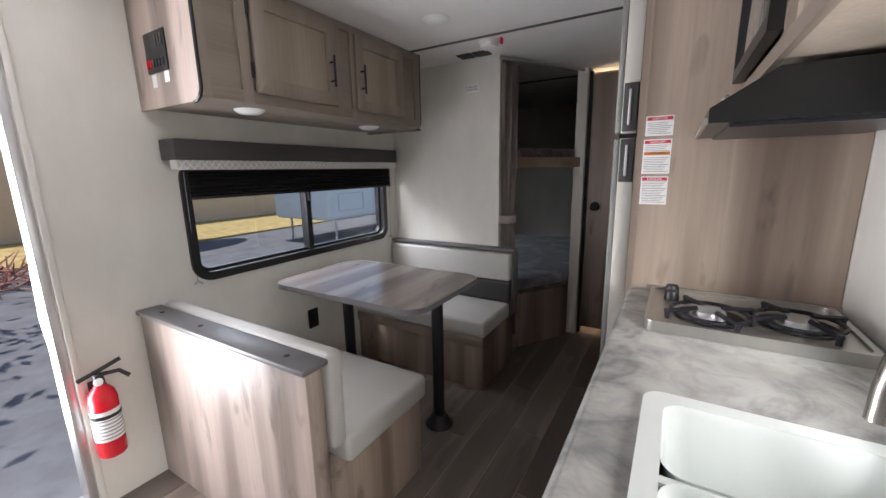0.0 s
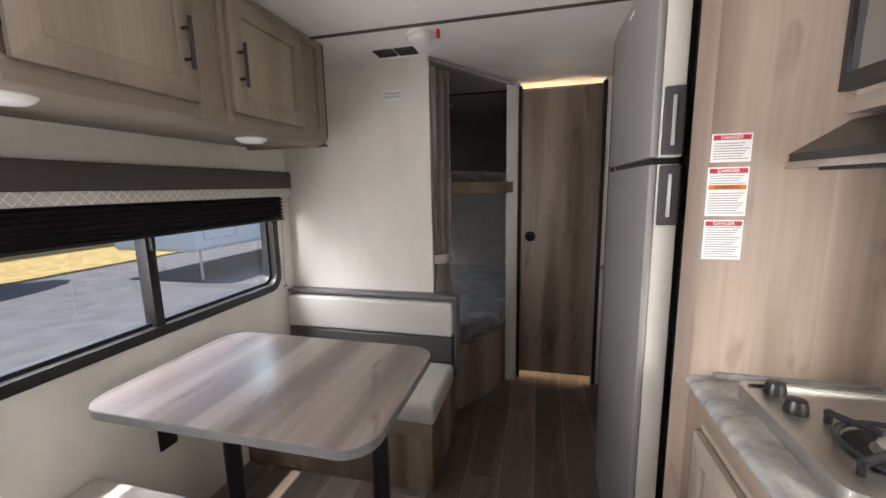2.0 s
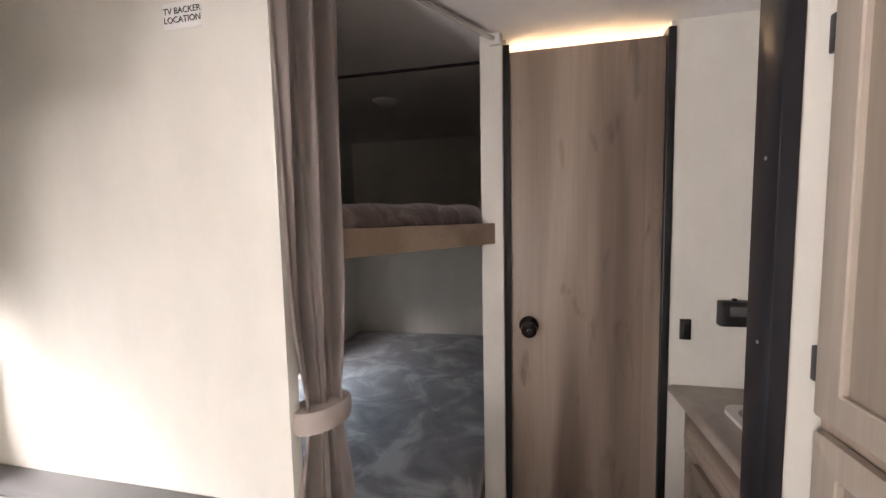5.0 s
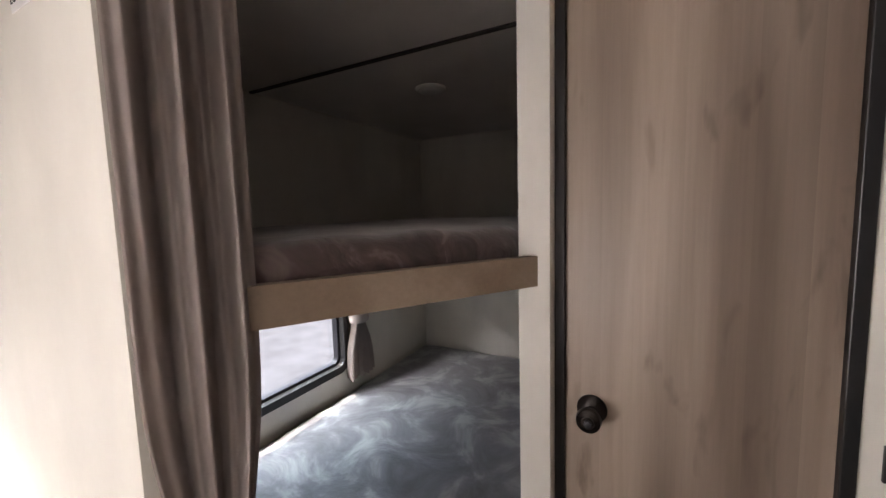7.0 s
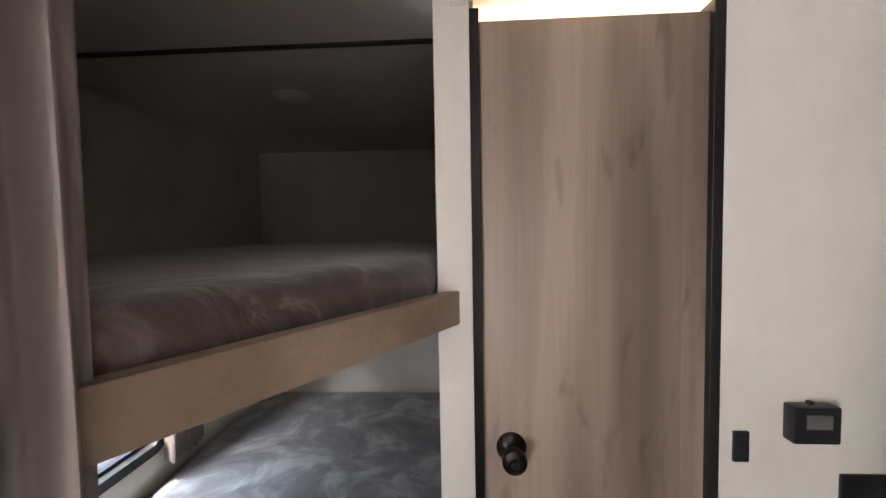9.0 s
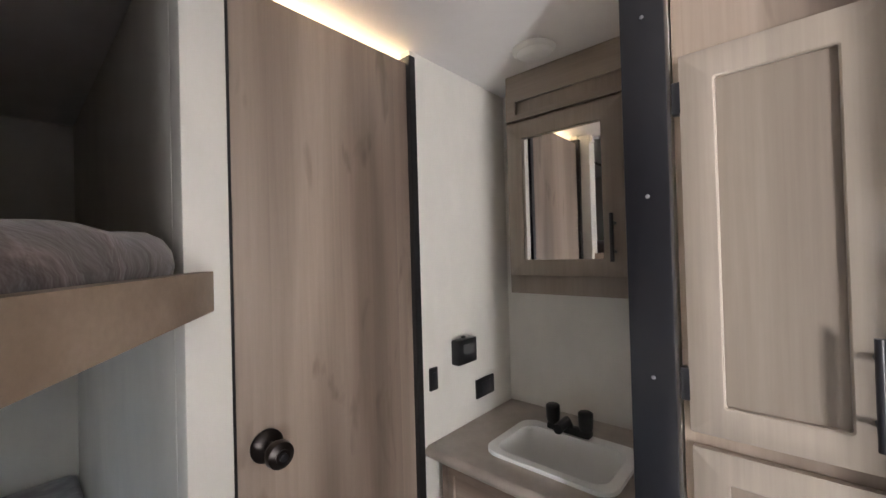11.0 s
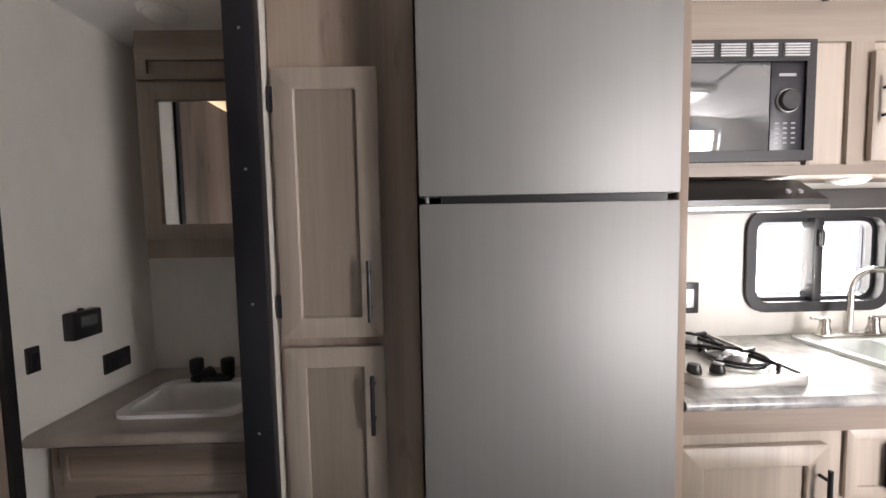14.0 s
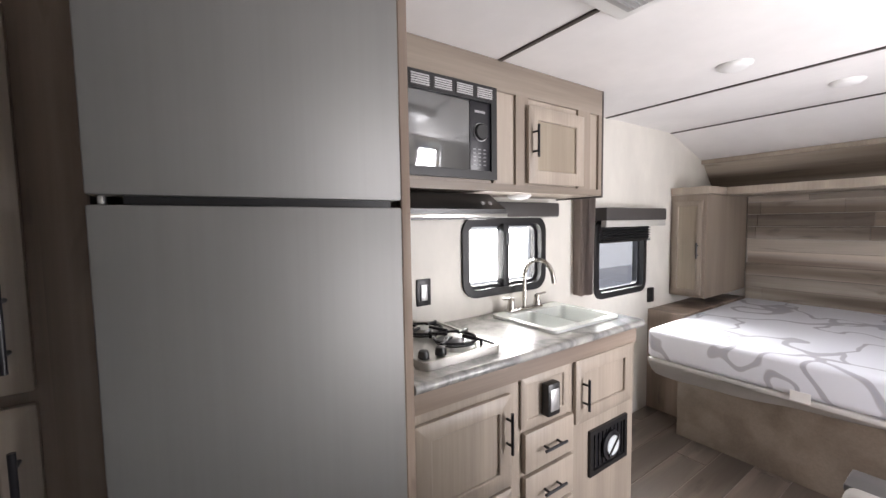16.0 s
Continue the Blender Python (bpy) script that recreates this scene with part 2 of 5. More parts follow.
def tube(bm, pts, r, n=10):
    """A bent round bar swept along the points as one closed skin."""
    pts = [Vector(p) for p in pts]
    side = (pts[1] - pts[0]).orthogonal().normalized()
    rings_ = []
    for i, p in enumerate(pts):
        d = (pts[min(i + 1, len(pts) - 1)] - pts[max(i - 1, 0)]).normalized()
        side = (side - d * side.dot(d)).normalized()
        up = d.cross(side)
        rings_.append([bm.verts.new(p + (side * math.cos(k * 2 * math.pi / n) + up * math.sin(k * 2 * math.pi / n)) * r) for k in range(n)])
    for a, c in zip(rings_, rings_[1:]):
        for k in range(n):
            bm.faces.new((a[k], a[(k + 1) % n], c[(k + 1) % n], c[k]))
    bm.faces.new(rings_[0][::-1])
    bm.faces.new(rings_[-1])
    return bm


def lathe(bm, centre, prof, n=24, axis=(0, 0, 1)):
    m = Matrix.Translation(centre) @ Vector(axis).to_track_quat("Z", "Y").to_matrix().to_4x4()
    rings = [[bm.verts.new(m @ Vector((r * math.cos(2 * math.pi * i / n), r * math.sin(2 * math.pi * i / n), h))) for i in range(n)] for r, h in prof]
    for a, c in zip(rings, rings[1:]):
        for i in range(n):
            bm.faces.new((a[i], a[(i + 1) % n], c[(i + 1) % n], c[i]))
    bm.faces.new(rings[0][::-1])
    bm.faces.new(rings[-1])
    return bm


def rounded(u0, u1, v0, v1, r, n=6):
    out = []
    for cu, cv, a0 in ((u1 - r, v1 - r, 0), (u0 + r, v1 - r, 90), (u0 + r, v0 + r, 180), (u1 - r, v0 + r, 270)):
        for i in range(n + 1):
            a = radians(a0 + 90 * i / n)
            out.append((cu + r * math.cos(a), cv + r * math.sin(a)))
    return out


def slab(bm, outline, place, d0, d1):
    """A flat plate with the given outline between the depths d0 and d1; place(u, v, d) gives the point."""
    a = [bm.verts.new(place(u, v, d0)) for u, v in outline]
    c = [bm.verts.new(place(u, v, d1)) for u, v in outline]
    n = len(a)
    bm.faces.new(a)
    bm.faces.new(c[::-1])
    for i in range(n):
        bm.faces.new((a[i], a[(i + 1) % n], c[(i + 1) % n], c[i]))
    return bm


def ring(bm, outer, inner, place, d0, d1):
    lay = [[bm.verts.new(place(u, v, d)) for u, v in o] for o in (outer, inner) for d in (d0, d1)]
    n = len(outer)
    for p, q in ((0, 1), (1, 3), (3, 2), (2, 0)):
        for i in range(n):
            bm.faces.new((lay[p][i], lay[p][(i + 1) % n], lay[q][(i + 1) % n], lay[q][i]))
    return bm


def on_x(front, sign):
    """Maps along (y, z) on a face at x = front that looks towards sign."""
    return lambda u, v, d: Vector((front + sign * d, u, v))


def on_y(front, sign):
    return lambda u, v, d: Vector((u, front + sign * d, v))


def on_z(level):
    return lambda u, v, d: Vector((u, v, level + d))


def pbox(bm, place, u0, u1, v0, v1, d0, d1, bevel=0.0):
    p, q = place(u0, v0, d0), place(u1, v1, d1)
    return box(bm, min(p.x, q.x), max(p.x, q.x), min(p.y, q.y), max(p.y, q.y), min(p.z, q.z), max(p.z, q.z), bevel)


def finish(bm, name, mat, smooth):
    bmesh.ops.recalc_face_normals(bm, faces=bm.faces)
    me = bpy.data.meshes.new(name)
    bm.to_mesh(me)
    bm.free()
    me.materials.append(mat)
    if smooth:
        me.polygons.foreach_set("use_smooth", [True] * len(me.polygons))
        me.set_sharp_from_angle(angle=radians(40))
    return me


def part(name, bm, mat, parent, label="", smooth=True):
    ob = new(name, finish(bm, name, mat, smooth))
    ob.parent = parent
    if parent.type == "EMPTY":
        ob.matrix_parent_inverse = parent.matrix_basis.inverted()
    if label:
        ob["label"] = label
    return ob


def thing(name, place, label, category, group=""):
    ob = new(name)
    ob.empty_display_size = 0.1
    ob.matrix_basis = Matrix.Translation(place)
    return tagged(ob, label, category, group)


def solid(name, bm, mat, label, category, group="", smooth=True):
    return tagged(new(name, finish(bm, name, mat, smooth)), label, category, group)


def structure(name, bm, mat, label, category):
    return tagged(new(name, finish(bm, name, mat, False)), label, category, kind="structure")


def wall_with_holes(axis, at0, at1, u0, u1, v0, v1, holes):
    """A wall slab across x or y with rectangular openings cut through it."""
    us = sorted({u0, u1, *[c for h in holes for c in h[:2]]})
    vs = sorted({v0, v1, *[c for h in holes for c in h[2:]]})
    bm = bmesh.new()
    for a, c in zip(us, us[1:]):
        for p, q in zip(vs, vs[1:]):
            mu, mv = (a + c) / 2, (p + q) / 2
            if any(h[0] < mu < h[1] and h[2] < mv < h[3] for h in holes):
                continue
            if axis == "x":
                box(bm, at0, at1, a, c, p, q)
            else:
                box(bm, a, c, at0, at1, p, q)
    bmesh.ops.remove_doubles(bm, verts=bm.verts, dist=0.0002)
    return bm


def pull(parent, place, u, v0, v1, flat=False):
    """A slim black bar pull on two posts; flat ones lie along u."""
    bm = bmesh.new()
    at = (lambda s, d: place(s, u, d)) if flat else (lambda s, d: place(u, s, d))
    rod(bm, at(v0, 0.028), at(v1, 0.028), 0.0055)
    for s in (v0 + (v1 - v0) * 0.2, v1 - (v1 - v0) * 0.2):
        rod(bm, at(s, 0), at(s, 0.028), 0.0045)
    return part("handle", bm, BLACK_M, parent, "slim black bar handle")


def shaker(name, parent, place, u0, u1, v0, v1, mat=None, inner=None, rail=0.055, thick=0.019):
    """A framed door: rails and stiles proud of a flat centre panel."""
    bm = bmesh.new()
    mat = mat or CAB
    ring(bm, [(u0, v0), (u1, v0), (u1, v1), (u0, v1)], [(u0 + rail, v0 + rail), (u1 - rail, v0 + rail), (u1 - rail, v1 - rail), (u0 + rail, v1 - rail)], place, 0.0005, thick)
    bmesh.ops.bevel(bm, geom=list(bm.edges), offset=0.0025, segments=1, affect="EDGES")
    d = part(name, bm, mat, parent)
    part("centre_panel", pbox(bmesh.new(), place, u0 + rail - 0.004, u1 - rail + 0.004, v0 + rail - 0.004, v1 - rail + 0.004, 0.0008, thick * 0.45), inner or CAB_INNER, d)
    return d


def hinge(parent, place, u, v):
    part("hinge", pbox(bmesh.new(), place, u - 0.008, u + 0.008, v - 0.028, v + 0.028, 0.0, 0.018, 0.003), BLACK_M, parent, "small black hinge")


L, R, CZ = -1.62, 0.60, 1.945
REAR, FRONT = 4.55, -1.75

# ---- shell ----
floor = structure("floor", bx(L - 0.08, R + 0.08, FRONT - 0.1, REAR + 0.1, -0.06, -0.004), GROUT, "grey-brown wood-look plank floor with pale joints", "floor")
W_DIN, W_DOOR, W_BUNK = (0.975, 2.265, 0.825, 1.30), (-0.40, 0.475, 0.03, 1.80), (2.80, 3.69, 0.655, 1.10)
W_KIT, W_BED = (0.395, 0.882, 1.005, 1.32), (-0.63, -0.12, 0.875, 1.30)
structure("wall_left", wall_with_holes("x", L - 0.07, L, FRONT - 0.1, REAR + 0.1, -0.06, CZ + 0.06, [W_DIN, W_DOOR, W_BUNK]), WALL, "cream linen-textured wallboard with window and door openings", "wall")
structure("wall_right", wall_with_holes("x", R, R + 0.07, FRONT - 0.1, REAR + 0.1, -0.06, CZ + 0.06, [W_KIT, W_BED]), WALL, "cream linen-textured wallboard with two windows", "wall")
structure("wall_rear", bx(L, R, REAR, REAR + 0.07, -0.06, CZ + 0.06), WALL, "pale wallboard at the end of the bunks", "wall")
structure("wall_front", bx(L, R, FRONT - 0.1, FRONT - 0.02, -0.06, CZ + 0.06), WALL, "plain wallboard behind the bed", "wall")
cm = bx(L, R, -1.0, REAR, CZ, CZ + 0.05)
v = [cm.verts.new(p) for p in ((L, -1.0, CZ), (R, -1.0, CZ), (R, -1.50, 1.79), (L, -1.50, 1.79), (L, -1.0, CZ + 0.05), (R, -1.0, CZ + 0.05), (R, -1.54, 1.83), (L, -1.54, 1.83))]
for f in ((0, 1, 2, 3), (4, 7, 6, 5), (2, 6, 7, 3), (0, 3, 7, 4), (1, 5, 6, 2)):
    cm.faces.new([v[i] for i in f])
structure("ceiling", cm, CEIL, "smooth white ceiling that slopes down over the bed", "ceiling")
for y in (2.07, 0.93, -0.195, -0.99, 3.25):
    w = 0.009
    structure("trim", bx(L + 0.001, R - 0.001, y - w, y + w, CZ - 0.006, CZ + 0.002, bevel=0.002), DARK_TRIM, "thin dark brown ceiling seam strip", "ceiling trim")

# partition with the screen-mount sign, and its edge
TVY = 2.425
structure("wall_partition", bx(L, -0.785, TVY, TVY + 0.035, 0, CZ), WALL, "cream partition wall beside the bunks", "wall")
# wall with the bathroom door
DY = 3.093
D0, D1 = -0.367, 0.104
structure("wall_bath", wall_with_holes("y", DY, DY + 0.035, -0.44, R, 0, CZ, [(D0 - 0.012, D1 + 0.012, 0.0, CZ)]), WALL, "cream bathroom wall with a tall door opening", "wall")
structure("wall_bunk_side", bx(-0.46, -0.425, DY + 0.0, REAR, 0, CZ), WALL, "wallboard between bunks and bathroom", "wall")
post = thing("door_post", (-0.42, 3.06, 0), "white square post between bunk opening and bathroom door", "post")
part("casing", bx(-0.460, D0 - 0.022, 3.035, DY + 0.0, 0, CZ - 0.002, bevel=0.003), WALL, post)
for n, x in (("trim", D0 - 0.012), ("trim", D1 + 0.012)):
    structure(n, bx(x - 0.0115, x + 0.0115, DY - 0.012, DY + 0.04, 0.002, CZ - 0.02, bevel=0.002), BLACK, "black door edge trim", "door trim")
door = thing("door_1", (D0, DY, 0.05), "closed grey-brown wood-grain bathroom door, gaps glowing above and below", "door")
part("door_leaf", bx(D0, D1, DY + 0.002, DY + 0.03, 0.05, 1.905, bevel=0.002), WOOD_V, door)
kb = lathe(bmesh.new(), (-0.308, DY + 0.001, 0.99), [(0.033, 0), (0.033, 0.004), (0.027, 0.010), (0.012, 0.014), (0.011, 0.035), (0.022, 0.040), (0.027, 0.052), (0.025, 0.064), (0.014, 0.070), (0.012, 0.068)], 24, (0, -1, 0))
knob = part("knob", kb, BRONZE, door, "dark bronze round knob with rose")
part("turn_button", lathe(bmesh.new(), (-0.308, DY - 0.069, 0.99), [(0.008, 0), (0.008, 0.006), (0.004, 0.007)], 12, (0, -1, 0)), BLACK_M, knob)
# bathroom behind the door
structure("wall_bath_back", bx(-0.425, R, 4.0, 4.03, 0, CZ), WALL, "plain bathroom wall", "wall")
bl = thing("bathroom_lamp", (-0.13, 3.5, CZ), "warm glowing ceiling lamp behind the bathroom door", "lamp")
part("diffuser", lathe(bmesh.new(), (-0.13, 3.45, CZ), [(0.15, 0), (0.15, 0.02), (0.12, 0.03)], 24, (0, 0, -1)), WARM, bl)
bulb = new("bathroom_bulb", bpy.data.lights.new("bathroom_bulb", "AREA"))
bulb.data.shape, bulb.data.size, bulb.data.energy, bulb.data.color = "DISK", 0.25, 15, (1.0, 0.78, 0.52)
bulb.matrix_world = look((-0.13, 3.42, CZ - 0.06), (-0.13, 3.2, 0))


# ---- small wall fittings ----
def plate(name, place, u, v, w, h, label, category="outlet", d=0.008):
    t = thing(name, place(u, v, 0), label, category)
    part("cover_plate", pbox(bmesh.new(), place, u - w / 2, u + w / 2, v - h / 2, v + h / 2, 0, d, 0.002), BLACK, t)
    part("rocker", pbox(bmesh.new(), place, u - w * 0.28, u + w * 0.28, v - h * 0.3, v + h * 0.3, d, d + 0.003, 0.001), BLACK_M, t)
    return t


BW = on_y(DY, -1)
plate("light_switch", BW, 0.176, 0.998, 0.032, 0.066, "black switch plate beside the bathroom door", "switch")
th = thing("thermostat", (0.31, DY, 1.05), "black thermostat box on the cream wall", "thermostat")
part("housing", pbox(bmesh.new(), BW, 0.262, 0.355, 1.017, 1.095, 0, 0.032, 0.005), BLACK, th)
part("display", pbox(bmesh.new(), BW, 0.285, 0.335, 1.05, 1.08, 0.032, 0.034), DARK_GLASS, th)
part("lever", pbox(bmesh.new(), BW, 0.30, 0.31, 1.095, 1.102, 0.01, 0.02), BLACK, th)
plate("wall_outlet", BW, 0.43, 0.908, 0.10, 0.062, "black outlet plate above the vanity")
plate("wall_outlet", on_x(L, 1), 1.57, 0.41, 0.07, 0.115, "black outlet under the dinette window")
ko = plate("kitchen_outlet", on_x(R, -1), 1.125, 1.03, 0.07, 0.115, "dark outlet plate with pale sockets", "outlet")
part("socket", pbox(bmesh.new(), on_x(R, -1), 1.11, 1.14, 0.995, 1.065, 0.008, 0.013, 0.002), ALU, ko)
plate("wall_outlet", on_x(R, -1), -0.735, 0.80, 0.06, 0.10, "black outlet beside the bedroom window", d=0.02)


def text_ob(name, body, size, m, mat, parent):
    c = bpy.data.curves.new(name, "FONT")
    c.body, c.size, c.align_x, c.align_y, c.extrude = body, size, "CENTER", "CENTER", 0.0004
    tmp = bpy.data.objects.new(name, c)
    me = bpy.data.meshes.new_from_object(tmp)
    bpy.data.objects.remove(tmp)
    me.transform(m)
    me.materials.append(mat)
    ob = new(name, me)
    ob.parent = parent
    if parent.type == "EMPTY":
        ob.matrix_parent_inverse = parent.matrix_basis.inverted()
    return ob


sg = thing("wall_sign", (-0.975, TVY, 1.77), "small white label reading tv backer location", "sign")
part("paper", bx(-1.02, -0.93, TVY - 0.001, TVY, 1.75, 1.80), LABEL, sg)
text_ob("lettering", "TV BACKER\nLOCATION", 0.017, Matrix.Translation((-0.975, TVY - 0.0016, 1.775)) @ pose(0, 0, 0, 90, 0, 0), BLACK, sg)

# ceiling fittings
vent = thing("ceiling_vent", (-0.912, 2.33, CZ), "dark grey ceiling vent of two louvred halves", "vent")
for x in (-0.965, -0.862):
    f = part("grille", bx(x - 0.047, x + 0.047, 2.285, 2.375, CZ - 0.006, CZ, bevel=0.002), VINYL_D, vent)
    for k in range(6):
        part("slat", bx(x - 0.042, x + 0.042, 2.293 + k * 0.013, 2.299 + k * 0.013, CZ - 0.010, CZ - 0.006), BLACK, f)
det = thing("smoke_detector", (-0.74, 2.16, CZ), "round white smoke detector on the ceiling with a red tag", "detector")
part("base", lathe(bmesh.new(), (-0.74, 2.16, CZ), [(0.056, 0), (0.056, 0.012), (0.05, 0.014), (0.046, 0.032), (0.036, 0.038), (0.012, 0.039)], 28, (0, 0, -1)), WHITE, det)
part("tag", bx(-0.665, -0.655, 2.13, 2.15, CZ - 0.03, CZ - 0.001), RED, det, "small red tag")


def puck(x, y, z, label, r=0.062, group="ceiling lights"):
    t = thing("puck_light", (x, y, z), label, "light", group)
    part("rim", lathe(bmesh.new(), (x, y, z), [(r, 0), (r, 0.004), (r * 0.85, 0.012), (r * 0.83, 0.012)], 28, (0, 0, -1)), WHITE, t)
    part("lens", lathe(bmesh.new(), (x, y, z - 0.011), [(r * 0.82, 0), (r * 0.7, 0.006), (r * 0.3, 0.009)], 28, (0, 0, -1)), LENS, t)


for x, y in ((-0.81, 1.735), (-0.15, 0.09), (-0.36, -0.58), (0.365, 2.834), (-0.99, 3.6)):
    puck(x, y, CZ, "round white ceiling light, switched off")
ac = thing("ceiling_air_vent", (-0.2, 0.88, CZ), "white slotted air unit cover on the ceiling", "air vent")
part("frame", bx(-0.58, -0.12, 0.86, 1.30, CZ - 0.03, CZ, bevel=0.012), WHITE, ac)
part("grille", bx(-0.46, -0.17, 0.90, 1.22, CZ - 0.036, CZ - 0.03, bevel=0.003), ALU, ac)
for k in range(14):
    part("slat", bx(-0.44 + k * 0.019, -0.43 + k * 0.019, 0.91, 1.21, CZ - 0.04, CZ - 0.036), ALU, ac)


# ---- windows ----
def window(name, place, u0, u1, v0, v1, label, mullion=None, r=0.055):
    t = thing(name, place((u0 + u1) / 2, v0, 0), label, "window")
    t["kind"] = "structure"
    part("window_frame", ring(bmesh.new(), rounded(u0 - 0.035, u1 + 0.035, v0 - 0.035, v1 + 0.035, r + 0.03), rounded(u0 + 0.002, u1 - 0.002, v0 + 0.002, v1 - 0.002, r), place, -0.068, 0.014), BLACK, t)
    g = part("pane", pbox(bmesh.new(), place, u0, u1, v0, v1, -0.045, -0.041), GLASS, t)
    g.visible_shadow = False
    if mullion:
        part("mullion", pbox(bmesh.new(), place, mullion - 0.018, mullion + 0.018, v0, v1, -0.05, 0.004, 0.003), BLACK, t)
        part("latch", pbox(bmesh.new(), place, mullion - 0.008, mullion + 0.008, (v0 + v1) / 2 + 0.05, (v0 + v1) / 2 + 0.11, 0.004, 0.02, 0.003), BLACK_M, t)
    part("inner_sash", ring(bmesh.new(), rounded(u0 + 0.002, u1 - 0.002, v0 + 0.002, v1 - 0.002, r), rounded(u0 + 0.016, u1 - 0.016, v0 + 0.016, v1 - 0.016, r * 0.8), place, -0.05, -0.02), BLACK_M, t)
    return t


def shade(place, u0, u1, v0, v1, pleats, label):
    t = thing("pleated_shade", place((u0 + u1) / 2, v0, 0), label, "window shade")
    bm = bmesh.new()
    cols = []
    for i in range(pleats * 2 + 1):
        z = v1 + (v0 - v1) * i / (pleats * 2)
        d = 0.05 if i % 2 else 0.028
        cols.append([bm.verts.new(place(u, z, d)) for u in (u0, u1)] + [bm.verts.new(place(u, z, d - 0.02)) for u in (u1, u0)])
    for a, c in zip(cols, cols[1:]):
        for i in range(4):
            bm.faces.new((a[i], a[(i + 1) % 4], c[(i + 1) % 4], c[i]))
    bm.faces.new(cols[0])
    bm.faces.new(cols[-1][::-1])
    part("pleats", bm, BLIND, t, smooth=False)
    part("bottom_rail", pbox(bmesh.new(), place, u0, u1, v0 - 0.012, v0, 0.022, 0.05, 0.003), BLACK, t)
    return t


def valance(place, u0, u1, v0, vm, v1, depth, label):
    t = thing("window_valance", place((u0 + u1) / 2, v0, 0), label, "valance")
    part("box_front", pbox(bmesh.new(), place, u0, u1, vm, v1, 0, depth, 0.006), VALANCE, t, "charcoal padded box front")
    sk = part("fabric_skirt", pbox(bmesh.new(), place, u0 + 0.004, u1 - 0.004, v0, vm, 0.06, depth - 0.004, 0.004), VINYL, t, "pale grey lattice-pattern fabric")
    if u1 - u0 > 1:
        bm = bmesh.new()
        n = int((u1 - u0) / 0.03)
        for k in range(n):
            a = u0 + 0.01 + k * (u1 - u0 - 0.04) / n
            rod(bm, place(a, v0 + 0.003, depth - 0.004), place(a + 0.03, vm - 0.001, depth - 0.004), 0.0011, n=4)
            rod(bm, place(a + 0.03, v0 + 0.003, depth - 0.004), place(a, vm - 0.001, depth - 0.004), 0.0011, n=4)
        part("lattice_stitching", bm, LABEL, sk)
    return t


XL, XR = on_x(L, 1), on_x(R, -1)
window("window_1", XL, *W_DIN, "black-framed sliding window over the dinette", 1.607)
shade(XL, 0.962, 2.315, 1.175, 1.30, 7, "black pleated shade drawn up over the dinette window")
valance(XL, 0.885, 2.30, 1.288, 1.328, 1.41, 0.12, "charcoal window valance with a pale lattice skirt")
for y in (0.955, 2.335):
    t = thing("shade_cord", (L, y, 0.83), "thin grey shade cord with wall cleat", "cord", "shade cords")
    part("cord", rod(bmesh.new(), (L + 0.006, y, 0.80), (L + 0.02, y, 1.28), 0.0018, n=6), INK, t)
    part("cleat", tube(bmesh.new(), [(L + 0.004, y - 0.015, 0.79), (L + 0.012, y, 0.80), (L + 0.004, y + 0.02, 0.785)], 0.004, 6), INK, t)
window("window_2", XR, *W_KIT, "small black-framed sliding window over the sink, glaring bright", 0.638, 0.05)
valance(XR, 0.32, 0.97, 1.345, 1.35, 1.42, 0.07, "taupe valance over the kitchen window")
window("window_3", XR, *W_BED, "black-framed window beside the bed", None, 0.04)
shade(XR, -0.645, -0.105, 1.20, 1.30, 6, "black pleated shade drawn up in the bedroom")
valance(XR, -0.75, -0.06, 1.285, 1.325, 1.40, 0.10, "charcoal valance over the bedroom window")
window("window_4", XL, *W_BUNK, "black-framed window at the lower bunk", None, 0.04)

# ---- dinette ----
def cushion(x0, x1, y0, y1, z0, z1, r=0.03):
    bm = bx(x0, x1, y0, y1, z0, z1, bevel=r, seg=4)
    return bm


# near bench: tall end panel with ledge, seat box, cushion
nb = thing("dinette_bench", (-1.13, 1.0, 0), "booth bench with pinkish wood end panel and grey ledge cap", "bench", "dinette benches")
part("end_panel", bx(L + 0.002, -0.636, 0.722, 0.782, 0, 0.722, bevel=0.003), PINK_WOOD, nb, "pinkish wood-grain back panel")
cap = part("ledge_cap", bx(L + 0.002, -0.626, 0.708, 0.80, 0.722, 0.74, bevel=0.005), CAP, nb, "dark grey ledge cap")
for x in (-1.5, -1.22, -0.75):
    part("screw_cover", lathe(bmesh.new(), (x, 0.753, 0.739), [(0.010, 0), (0.009, 0.003), (0.004, 0.004)], 12), BLACK, cap)
part("seat_box", bx(L + 0.002, -0.655, 0.783, 1.29, 0, 0.325, bevel=0.003), WOOD_V, nb)
part("seat_cushion", cushion(L + 0.01, -0.640, 0.865, 1.325, 0.327, 0.43, 0.022), VINYL, nb, "pale grey vinyl seat cushion")
part("back_cushion", cushion(L + 0.01, -0.632, 0.801, 0.862, 0.425, 0.748, 0.02), VINYL, nb, "pale grey vinyl back cushion")

